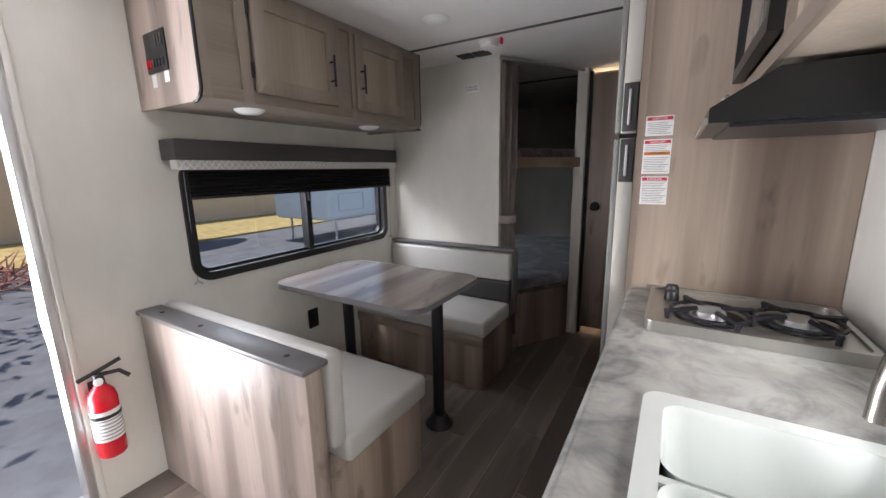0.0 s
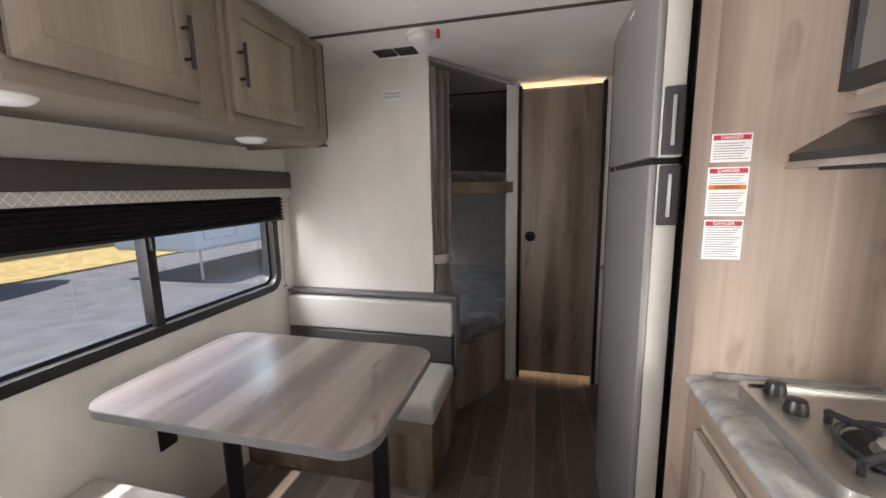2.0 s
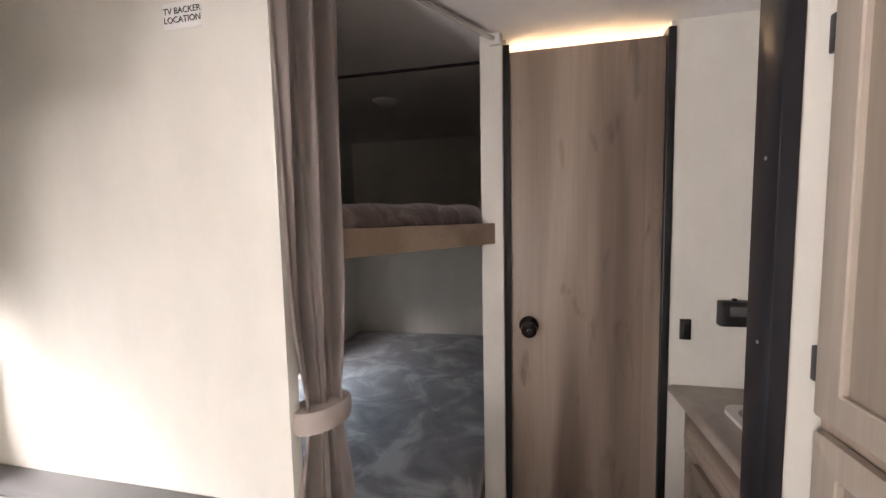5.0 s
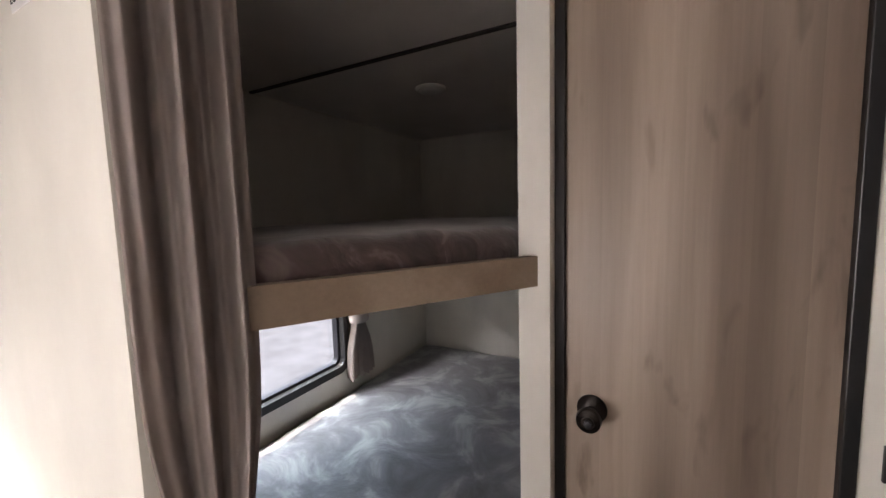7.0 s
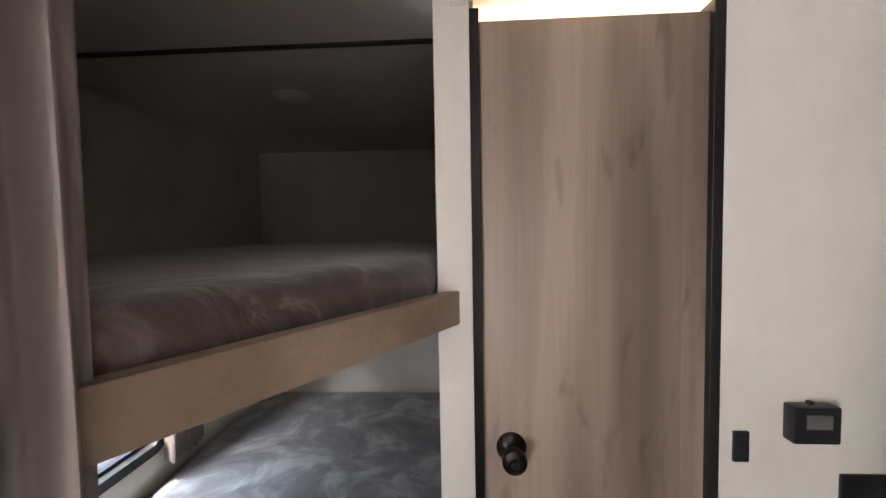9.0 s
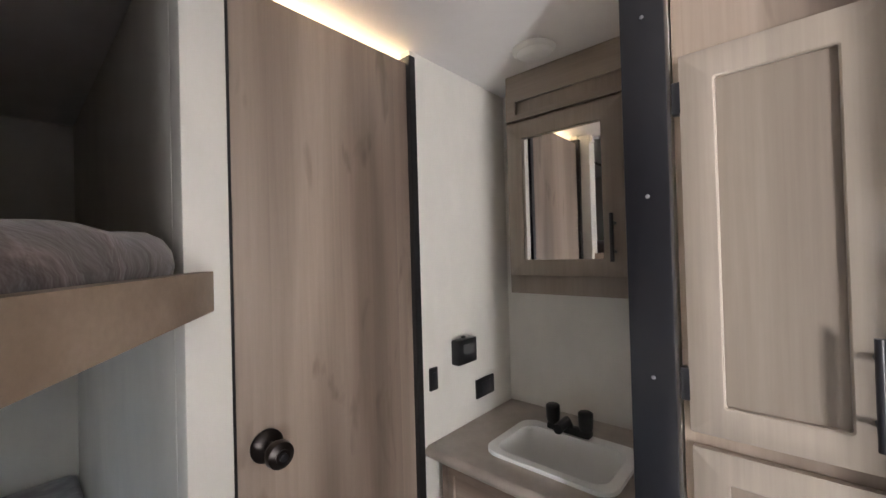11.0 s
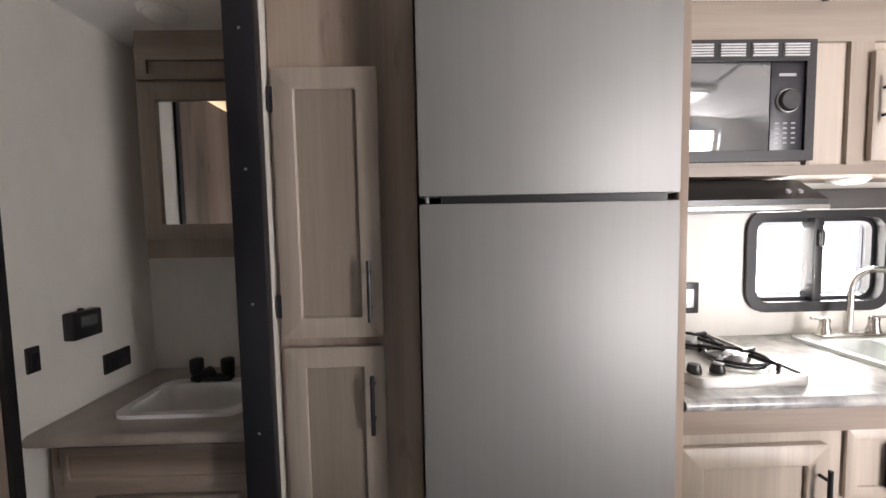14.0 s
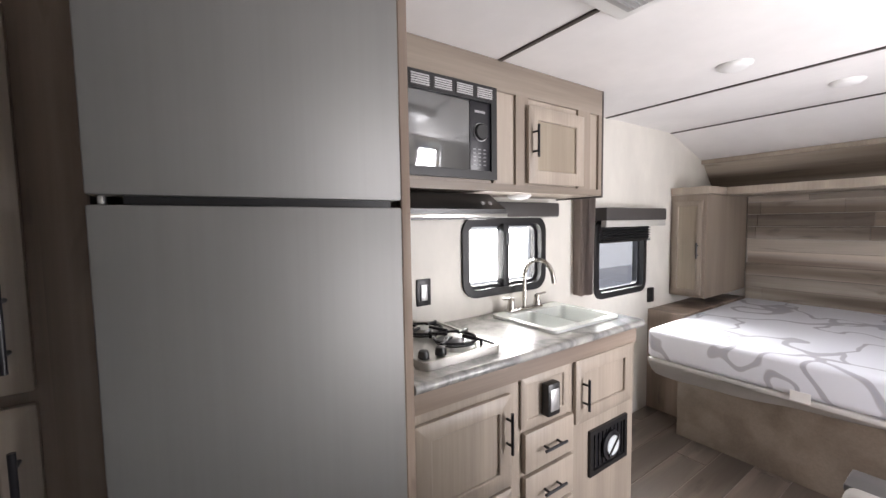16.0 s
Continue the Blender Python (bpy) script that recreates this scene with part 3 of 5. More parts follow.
fb = thing("dinette_bench", (-1.13, 2.15, 0), "booth bench with grey vinyl cushions against the partition", "bench", "dinette benches")
part("seat_box", bx(L + 0.002, -0.675, 1.955, TVY - 0.002, 0, 0.33, bevel=0.003), WOOD_V, fb)
part("seat_rail", bx(L + 0.002, -0.672, 1.943, 1.955, 0.27, 0.33, bevel=0.002), WOOD_X, fb)
part("seat_cushion", cushion(L + 0.01, -0.658, 1.93, 2.33, 0.332, 0.43, 0.022), VINYL, fb, "pale grey vinyl seat cushion")
bc = part("back_cushion", cushion(L + 0.015, -0.665, 2.325, 2.395, 0.565, 0.745, 0.018), VINYL, fb, "grey vinyl back cushion")
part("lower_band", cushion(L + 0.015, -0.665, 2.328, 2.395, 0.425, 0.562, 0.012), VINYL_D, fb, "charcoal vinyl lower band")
part("back_frame", bx(L + 0.002, -0.645, 2.396, TVY - 0.001, 0.33, 0.752), CAP, fb)
part("ledge_cap", bx(L + 0.002, -0.648, 2.35, TVY - 0.001, 0.753, 0.772, bevel=0.005), CAP, fb, "dark grey ledge cap")
part("end_board", bx(-0.660, -0.648, 2.348, 2.395, 0.34, 0.752, bevel=0.002), CAP, fb)

tb = thing("dinette_table", (-1.02, 1.5, 0), "wood-laminate dinette table with rounded corners on two black posts", "table")
part("tabletop", slab(bmesh.new(), rounded(-1.47, -0.605, 1.215, 1.795, 0.085, 8), on_z(0.72), 0.0, 0.026), TABLE_WOOD, tb)
part("edge_band", ring(bmesh.new(), rounded(-1.472, -0.603, 1.213, 1.797, 0.087, 8), rounded(-1.469, -0.606, 1.216, 1.794, 0.084, 8), on_z(0.7205), 0, 0.024), CAP, tb, "grey edge band")
for x, y in ((-0.745, 1.585), (-1.30, 1.55)):
    leg = part("leg", rod(bmesh.new(), (x, y, 0.0), (x, y, 0.72), 0.029, n=24), BLACK_M, tb, "round black steel post")
    part("floor_flange", lathe(bmesh.new(), (x, y, 0), [(0.072, 0), (0.072, 0.006), (0.05, 0.03), (0.036, 0.055), (0.030, 0.056)], 28), BLACK_M, leg)
    part("top_flange", lathe(bmesh.new(), (x, y, 0.719), [(0.07, 0), (0.07, 0.006), (0.035, 0.03)], 24, (0, 0, -1)), BLACK_M, leg)

# overhead cabinet on the dinette side
UX, U0, U1, UZ = -1.20, 0.845, 2.155, 1.525
uc = thing("overhead_cabinet", (-1.4, 1.5, UZ), "taupe wood overhead cabinet with two shaker doors above the dinette", "cabinet")
part("body", bx(L + 0.001, UX, U0 + 0.012, U1 - 0.012, UZ, CZ - 0.001), CAB_Y, uc)
for y in (U0, U1 - 0.012):
    e = part("end_panel", slab(bmesh.new(), [(L + 0.001, CZ - 0.001), (L + 0.001, UZ - 0.012), *[(UX + 0.008 - 0.05 + 0.05 * math.sin(a), UZ + 0.038 - 0.05 * math.cos(a)) for a in (0, 0.4, 0.8, 1.2, 1.57)], (UX + 0.008, CZ - 0.001)], on_y(y, 1), 0, 0.012), PINK_WOOD if y == U0 else CAB, uc)
    pts = [Vector((UX + 0.009, y + 0.006, CZ - 0.003))] + [Vector((UX + 0.009 - 0.05 + 0.05 * math.sin(a), y + 0.006, UZ + 0.038 - 0.05 * math.cos(a))) for a in (1.57, 1.2, 0.8, 0.4, 0)]
    part("edge_band", tube(bmesh.new(), pts, 0.0065, 8), BLACK if y == U0 else DARK_TRIM, e, "dark rounded edge band")
F = on_x(UX, 1)
for a, c in ((U0 + 0.012, 0.885), (1.0, 1.04), (1.465, 1.50), (1.565, 1.59), (1.965, 1.985), (2.095, U1 - 0.012)):
    part("stile", pbox(bmesh.new(), F, a, c, UZ + 0.001, CZ - 0.003, 0.0, 0.012), CAB, uc, smooth=False)
for a, c in ((UZ + 0.001, UZ + 0.045), (CZ - 0.035, CZ - 0.003)):
    part("rail", pbox(bmesh.new(), F, U0 + 0.012, U1 - 0.012, a, c, 0.0, 0.0115), CAB_Y, uc, smooth=False)
F2 = on_x(UX + 0.0125, 1)
d1 = shaker("door", uc, F2, 1.05, 1.455, 1.565, 1.915)
pull(d1, on_x(UX + 0.031, 1), 1.415, 1.64, 1.77)
hinge(uc, F, 1.047, 1.645)
hinge(uc, F, 1.047, 1.86)
d2 = shaker("door", uc, F2, 1.585, 1.96, 1.565, 1.91)
pull(d2, on_x(UX + 0.031, 1), 1.612, 1.64, 1.77)
part("thin_lip", bx(L + 0.01, UX + 0.004, U1 - 0.012, U1 + 0.004, UZ - 0.014, UZ - 0.004), DARK_TRIM, uc)
for x, y in ((-1.33, 1.11), (-1.37, 1.88)):
    puck(x, y, UZ, "round white puck light under the overhead cabinet", 0.058, "under-cabinet lights")
cp = thing("control_panel", (-1.43, U0, 1.7), "black control panel with red and black rockers on the cabinet end", "control panel")
CPF = on_y(U0 - 0.0005, -1)
part("face_plate", pbox(bmesh.new(), CPF, -1.505, -1.36, 1.63, 1.765, 0, 0.006, 0.002), BLACK, cp)
for k in range(6):
    part("rocker", pbox(bmesh.new(), CPF, -1.495 + k * 0.021, -1.48 + k * 0.021, 1.645, 1.675, 0.006, 0.011, 0.002), RED if k < 2 else BLACK_M, cp, "red rocker" if k < 2 else "black rocker")
for k in range(3):
    part("slide_switch", pbox(bmesh.new(), CPF, -1.42 + k * 0.018, -1.408 + k * 0.018, 1.71, 1.75, 0.006, 0.010, 0.001), VINYL_D, cp)
for x, z in ((-1.475, 1.605), (-1.385, 1.615)):
    part("tag", pbox(bmesh.new(), CPF, x - 0.016, x + 0.016, z - 0.022, z + 0.022, 0, 0.001), LABEL, cp, "small white paper tag")

# ---- entry ----
ed = thing("door_2", (L, 0.47, 0), "open entry doorway with an aluminium frame", "door frame")
ed["kind"] = "structure"
for a, c in ((0.462, 0.488), (-0.415, -0.39)):
    part("jamb", bx(L - 0.075, L + 0.006, a, c, 0.0, 1.81, bevel=0.003), ALU, ed)
part("inner_trim", bx(L + 0.001, L + 0.012, 0.492, 0.512, 0.0, 1.84, bevel=0.003), WALL, ed)
part("head", bx(L - 0.075, L + 0.006, -0.415, 0.488, 1.80, 1.83, bevel=0.003), ALU, ed)
part("corner_cover", bx(L + 0.006, L + 0.02, 0.40, 0.487, 1.62, 1.80, bevel=0.008), BLACK, ed, "black plastic corner cover")
part("threshold", bx(L - 0.10, L + 0.02, -0.40, 0.475, 0.0, 0.03, bevel=0.004), ALU, ed)
gh = thing("grab_handle", (L - 0.1, 0.46, 0.6), "curved silver grab handle outside the entry", "handle")
part("bar", tube(bmesh.new(), [(L - 0.075, 0.52, 1.10), (L - 0.13, 0.50, 1.06), (L - 0.15, 0.49, 0.95), (L - 0.15, 0.485, 0.75), (L - 0.13, 0.49, 0.60), (L - 0.075, 0.52, 0.53)], 0.014, 10), ALU, gh)
fe = thing("fire_extinguisher", (L + 0.05, 0.545, 0.23), "red fire extinguisher with white label hung on the wall", "fire extinguisher")
cx, cy = L + 0.055, 0.545
part("cylinder", lathe(bmesh.new(), (cx, cy, 0.215), [(0.040, 0), (0.044, 0.006), (0.044, 0.23), (0.038, 0.255), (0.022, 0.275), (0.016, 0.285)], 28), RED, fe, "glossy red cylinder")
part("paper_label", lathe(bmesh.new(), (cx, cy, 0.285), [(0.0445, 0), (0.0448, 0.001), (0.0448, 0.118), (0.0445, 0.119)], 28), LABEL, fe, "white printed label")
bm = bmesh.new()
for k in range(7):
    lathe(bm, (cx, cy, 0.295 + k * 0.014), [(0.0449, 0), (0.0452, 0.001), (0.0452, 0.004), (0.0449, 0.005)], 28)
part("label_print", bm, INK, fe)
part("strap", lathe(bmesh.new(), (cx, cy, 0.375), [(0.046, 0), (0.047, 0.001), (0.047, 0.012), (0.046, 0.013)], 28), BLACK, fe, "black rubber strap")
part("valve", lathe(bmesh.new(), (cx, cy, 0.498), [(0.016, 0), (0.018, 0.01), (0.014, 0.04), (0.008, 0.045)], 16), BLACK_M, fe)
part("lever", tube(bmesh.new(), [(cx, cy - 0.06, 0.535), (cx, cy, 0.55), (cx + 0.01, cy + 0.07, 0.575)], 0.008, 8), BLACK, fe)
part("grip", tube(bmesh.new(), [(cx, cy, 0.535), (cx + 0.01, cy + 0.06, 0.53), (cx + 0.02, cy + 0.085, 0.50)], 0.008, 8), BLACK, fe)
part("gauge", lathe(bmesh.new(), (cx + 0.014, cy - 0.005, 0.515), [(0.014, 0), (0.014, 0.008), (0.012, 0.01)], 16, (1, -0.4, 0)), LABEL, fe)
part("bracket", bx(L, L + 0.012, cy - 0.02, cy + 0.02, 0.25, 0.50, bevel=0.002), BLACK_M, fe)
fe.location.z += 0.02

# ---- refrigerator ----
PY = 1.467
fr = thing("refrigerator", (0.3, 1.83, 0), "tall brushed-steel two-door refrigerator with dark side handles", "refrigerator")
part("carcass", bx(0.085, R - 0.01, 1.56, 2.085, 0.06, 1.83), BLACK, fr)
part("kick_plate", bx(0.05, 0.085, 1.58, 2.08, 0.02, 0.11), BLACK, fr)
for z0, z1, n in ((1.379, 1.835, "freezer_door"), (0.12, 1.363, "fridge_door")):
    d = part(n, bx(0.0, 0.018, 1.545, 2.096, z0, z1, bevel=0.004), FRIDGE, fr, "brushed steel door face")
    part("door_core", bx(0.0185, 0.068, 1.545, 2.096, z0, z1, bevel=0.003), FRIDGE_SIDE, d, "champagne door edge")
    part("gasket", bx(0.0685, 0.084, 1.57, 2.09, z0 + 0.004, z1 - 0.004), BLACK, d)
    a, c = (1.384, 1.535) if n == "freezer_door" else (1.220, 1.360)
    h = part("side_handle", bx(0.022, 0.066, 1.532, 1.5448, a, c, bevel=0.003), VINYL_D, d, "dark recessed side handle")
    part("grip_bar", bx(0.038, 0.046, 1.526, 1.5318, a + 0.02, c - 0.02, bevel=0.002), ALU, h, "bright grip bar")
part("hinge_cap", bx(0.014, 0.06, 2.075, 2.083, 1.3635, 1.3785, bevel=0.002), ALU, fr)
part("door_gap", bx(0.012, 0.07, 1.567, 2.05, 1.3635, 1.3785), BLACK, fr)
part("name_badge", bx(-0.001, 0.0, 1.80, 1.86, 1.795, 1.803), LABEL, fr, "small pale badge")
hd = solid("fridge_header", bx(0.095, R - 0.005, 1.50, 2.10, 1.845, CZ - 0.001), WOOD_Y, "wood-grain filler panel above the refrigerator", "panel")

# ---- tall panel beside the hob, with stickers ----
tp = thing("tall_panel", (0.35, 1.48, 0), "tall grey-brown wood-grain panel beside the hob", "panel")
part("board", bx(0.0958, R - 0.002, PY, PY + 0.022, 0, CZ - 0.001), WOOD_V, tp)
part("edge_band", slab(bmesh.new(), [(0.0955, PY), (0.093, PY + 0.002), (0.0715, PY + 0.037), (0.0735, PY + 0.040), (0.0955, PY + 0.040)], on_z(0), 0, CZ - 0.001), WOOD_V, tp)
SP = on_y(PY - 0.0003, -1)


def warning(u0, u1, v0, v1, bands):
    t = thing("warning_sticker", SP((u0 + u1) / 2, v0, 0), "white warning sticker with a red danger band", "sticker", "warning stickers")
    part("paper", pbox(bmesh.new(), SP, u0, u1, v0, v1, 0, 0.0008), LABEL, t)
    for v, h, mat, word in bands:
        q = part("band", pbox(bmesh.new(), SP, u0 + 0.003, u1 - 0.003, v, v + h, 0.0008, 0.0012), mat, t)
        text_ob("lettering", word, h * 1.0, Matrix.Translation((SP((u0 + u1) / 2, v + h / 2, 0.0016))) @ pose(0, 0, 0, 90, 0, 0), LABEL if mat == RED_L else BLACK, q)
    bm = bmesh.new()
    lows = sorted([v0 + 0.004] + [b0[0] for b0 in bands])
    z = v0 + 0.006
    k = 0
    while z < v1 - 0.014:
        if not any(b0[0] - 0.004 < z < b0[0] + b0[1] + 0.002 for b0 in bands):
            pbox(bm, SP, u0 + 0.005, u1 - 0.005 - 0.012 * (k * 7 % 4) / 3, z, z + 0.0017, 0.0008, 0.0011)
        z += 0.0052
        k += 1
    part("print_lines", bm, INK, t)


warning(0.098, 0.172, 1.360, 1.418, [(1.405, 0.010, RED_L, "DANGER")])
warning(0.096, 0.172, 1.247, 1.350, [(1.337, 0.010, RED_L, "DANGER"), (1.303, 0.010, ORANGE, "WARNING")])
warning(0.097, 0.171, 1.153, 1.239, [(1.226, 0.010, RED_L, "DANGER")])

# ---- kitchen base ----
KX, K0, K1, KZ = 0.128, 0.305, 1.465, 0.882
kb = thing("kitchen_cabinet", (0.35, 0.9, 0), "pale taupe kitchen base unit with shaker doors and drawers", "cabinet")
part("body", bx(KX, R - 0.002, K0, K1, 0.0, 0.69), CAB_PALE, kb)
part("front_rail", bx(KX, KX + 0.02, K0, K1, 0.69, KZ - 0.032), CAB_PALE, kb)
part("side_rail", bx(KX + 0.02, R - 0.002, K0, K0 + 0.02, 0.69, KZ - 0.032), CAB_PALE, kb)
part("top_rail", bx(KX - 0.012, KX, K0, K1, 0.782, KZ - 0.032), WOOD_Y, kb)
KF = on_x(KX - 0.0005, -1)
d = shaker("door", kb, KF, 1.083, 1.458, 0.43, 0.75, CAB_PALE, CAB_PALE)
pull(d, on_x(KX - 0.019, -1), 1.108, 0.56, 0.70)
d = shaker("door", kb, KF, 1.083, 1.458, 0.08, 0.42, CAB_PALE, CAB_PALE)
pull(d, on_x(KX - 0.019, -1), 1.108, 0.24, 0.36)
shaker("fixed_panel", kb, KF, 0.775, 1.03, 0.60, 0.785, CAB_PALE, CAB_PALE, 0.03, 0.012)
for z0, z1 in ((0.44, 0.585), (0.275, 0.425), (0.08, 0.26)):
    dr = part("drawer_front", pbox(bmesh.new(), KF, 0.755, 1.02, z0, z1, 0, 0.02, 0.003), CAB_PALE, kb)
    pull(dr, on_x(KX - 0.02, -1), (z0 + z1) / 2, 0.83, 0.945, True)
d = shaker("door", kb, KF, 0.345, 0.738, 0.528, 0.783, CAB_PALE, CAB_PALE)
pull(d, on_x(KX - 0.019, -1), 0.695, 0.585, 0.71)
gs = thing("wall_box", (KX, 0.89, 0.69), "small black control box with silver face on the cabinet front", "control box")
part("housing", pbox(bmesh.new(), on_x(KX - 0.006, -1), 0.86, 0.925, 0.625, 0.745, 0, 0.035, 0.006), BLACK, gs)
part("face", pbox(bmesh.new(), on_x(KX - 0.041, -1), 0.870, 0.915, 0.645, 0.725, 0, 0.003, 0.001), ALU, gs, "silver face plate")
fv = thing("heat_register", (KX, 0.5, 0.37), "square black heat register with a round turning louvre", "heat register")
VF = on_x(KX - 0.0005, -1)
part("frame", ring(bmesh.new(), [(0.365, 0.27), (0.635, 0.27), (0.635, 0.465), (0.365, 0.465)], [(0.385, 0.29), (0.615, 0.29), (0.615, 0.445), (0.385, 0.445)], VF, 0, 0.012), BLACK, fv)
part("backing", pbox(bmesh.new(), VF, 0.385, 0.615, 0.29, 0.445, 0, 0.003), BLACK_M, fv)
for k in range(8):
    part("slat", pbox(bmesh.new(), VF, 0.392 + k * 0.028, 0.402 + k * 0.028, 0.295, 0.44, 0.003, 0.008), BLACK, fv)
part("round_louvre", lathe(bmesh.new(), (KX - 0.004, 0.49, 0.365), [(0.062, 0), (0.062, 0.014), (0.05, 0.018)], 28, (-1, 0, 0)), BLACK_M, fv)
part("louvre_disc", lathe(bmesh.new(), (KX - 0.022, 0.49, 0.365), [(0.042, 0), (0.041, 0.003)], 28, (-1, 0, 0)), CARAVAN, fv, "pale shining louvre disc")
part("louvre_bar", rod(bmesh.new(), (KX - 0.028, 0.455, 0.40), (KX - 0.028, 0.525, 0.33), 0.004), BLACK, fv)

# worktop with a sink cut-out
S0, S1, SX0, SX1 = 0.325, 0.785, 0.178, 0.555
wt = thing("worktop", (0.35, 0.9, KZ), "grey marbled laminate worktop with rounded corners", "worktop")
bm = ring(bmesh.new(), [(0.10, 0.28), (R - 0.001, 0.28), (R - 0.001, K1), (0.10, K1)], [(SX0 + 0.02, S0 + 0.02), (SX1 - 0.02, S0 + 0.02), (SX1 - 0.02, S1 - 0.02), (SX0 + 0.02, S1 - 0.02)], on_z(KZ), -0.030, 0)
part("top", bm, MARBLE, wt, smooth=False)
part("front_edge", rod(bmesh.new(), (0.101, 0.285, KZ - 0.0152), (0.101, K1, KZ - 0.0152), 0.0149, n=16), MARBLE, wt)
part("splash_lip", bx(0.14, R - 0.002, K1 - 0.012, K1, KZ + 0.0005, KZ + 0.012), MARBLE, wt)
sk = thing("kitchen_sink", (0.37, 0.58, KZ), "white double-bowl drop-in kitchen sink", "sink")
part("rim", ring(bmesh.new(), rounded(SX0, SX1, S0, S1, 0.03), rounded(SX0 + 0.03, SX1 - 0.075, S0 + 0.03, S1 - 0.03, 0.03), on_z(KZ), 0.0005, 0.012), SINK, sk)


def bowl(name, x0, x1, y0, y1, z0, z1, parent, mat):
    bm = bmesh.new()
    rings_ = []
    for q, (s, z) in enumerate(((0, z1), (0.004, z1 - 0.01), (0.018, z0 + 0.03), (0.035, z0 + 0.004), (0.06, z0))):
        rings_.append([bm.verts.new((u, v, z)) for u, v in rounded(x0 + s, x1 - s, y0 + s, y1 - s, 0.03)])
    for a, c in zip(rings_, rings_[1:]):
        for i in range(len(a)):
            bm.faces.new((a[i], a[(i + 1) % len(a)], c[(i + 1) % len(a)], c[i]))
    bm.faces.new(rings_[-1])
    return part(name, bm, mat, parent)


bowl("bowl", SX0 + 0.03, SX1 - 0.075, S0 + 0.03, 0.575, KZ - 0.15, KZ + 0.010, sk, SINK)
bowl("bowl", SX0 + 0.03, SX1 - 0.075, 0.585, S1 - 0.03, KZ - 0.15, KZ + 0.010, sk, SINK)
part("divider", bx(SX0 + 0.028, SX1 - 0.073, 0.572, 0.588, KZ - 0.05, KZ + 0.006, bevel=0.004), SINK, sk)
for y in (0.475, 0.68):
    part("drain", lathe(bmesh.new(), (0.34, y, KZ - 0.150), [(0.03, 0), (0.028, 0.003), (0.01, 0.002)], 20), STEEL, sk)
fc = thing("kitchen_faucet", (0.52, 0.58, KZ), "brushed-nickel gooseneck faucet with two lever handles", "faucet")
fx, fy, fz = 0.523, 0.59, KZ + 0.012
part("base_plate", bx(fx - 0.022, fx + 0.022, fy - 0.115, fy + 0.115, fz, fz + 0.014, bevel=0.006), NICKEL, fc)
sp = [(fx, fy, fz + 0.01), (fx, fy, fz + 0.16)] + [(fx - 0.075 + 0.075 * math.cos(a), fy - 0.01 * a, fz + 0.175 + 0.075 * math.sin(a)) for a in [k * math.pi / 9 for k in range(10)]] + [(fx - 0.152, fy - 0.035, fz + 0.145)]
part("spout", tube(bmesh.new(), sp, 0.0105, 12), NICKEL, fc)
for s in (-1, 1):
    hb = part("handle_base", lathe(bmesh.new(), (fx, fy + s * 0.09, fz + 0.012), [(0.022, 0), (0.015, 0.03), (0.016, 0.05), (0.010, 0.058)], 18), NICKEL, fc)
    part("lever", tube(bmesh.new(), [(fx, fy + s * 0.09, fz + 0.064), (fx - 0.005, fy + s * 0.145, fz + 0.07)], 0.006, 8), NICKEL, hb)

# hob
H0, H1, HX0, HX1 = 1.085, 1.40, 0.155, 0.565
hb = thing("gas_hob", (0.36, 1.24, KZ), "stainless two-burner gas hob with black grates", "hob")
part("tray", slab(bmesh.new(), rounded(HX0, HX1, H0, H1, 0.025), on_z(KZ), 0.0005, 0.022), STEEL, hb)
part("raised_lip", ring(bmesh.new(), rounded(HX0, HX1, H0, H1, 0.025), rounded(HX0 + 0.012, HX1 - 0.012, H0 + 0.012, H1 - 0.012, 0.018), on_z(KZ + 0.022), 0, 0.006), STEEL, hb)
for x, y in ((0.29, 1.185), (0.46, 1.215)):
    bu = part("burner", lathe(bmesh.new(), (x, y, KZ + 0.022), [(0.05, 0), (0.048, 0.004), (0.036, 0.006), (0.034, 0.018), (0.03, 0.021), (0.01, 0.022)], 28), ALU, hb, "bright burner cap")
    part("drip_ring", lathe(bmesh.new(), (x, y, KZ + 0.0222), [(0.072, 0), (0.072, 0.004), (0.06, 0.005)], 28), BLACK, bu)
    bm = bmesh.new()
    for k in range(24):
        a, c = k * math.pi / 12, (k + 1) * math.pi / 12
        rod(bm, (x + 0.08 * math.cos(a), y + 0.075 * math.sin(a), KZ + 0.036), (x + 0.08 * math.cos(c), y + 0.075 * math.sin(c), KZ + 0.036), 0.005, n=6)
    for a in (0.5, 2.07, 3.64, 5.2):
        p = Vector((math.cos(a), math.sin(a), 0))
        rod(bm, Vector((x, y, KZ + 0.046)) + p * 0.03, Vector((x, y, KZ + 0.040)) + p * 0.105, 0.006, n=6)
        rod(bm, Vector((x, y, KZ + 0.022)) + p * 0.1, Vector((x, y, KZ + 0.046)) + p * 0.1, 0.006, n=6)
    part("grate", bm, BLACK_M, hb, "black wire grate")
for y in (1.30, 1.365):
    part("control_knob", lathe(bmesh.new(), (0.21, y, KZ + 0.022), [(0.019, 0), (0.018, 0.012), (0.015, 0.024), (0.006, 0.026)], 18), BLACK, hb, "black control knob")

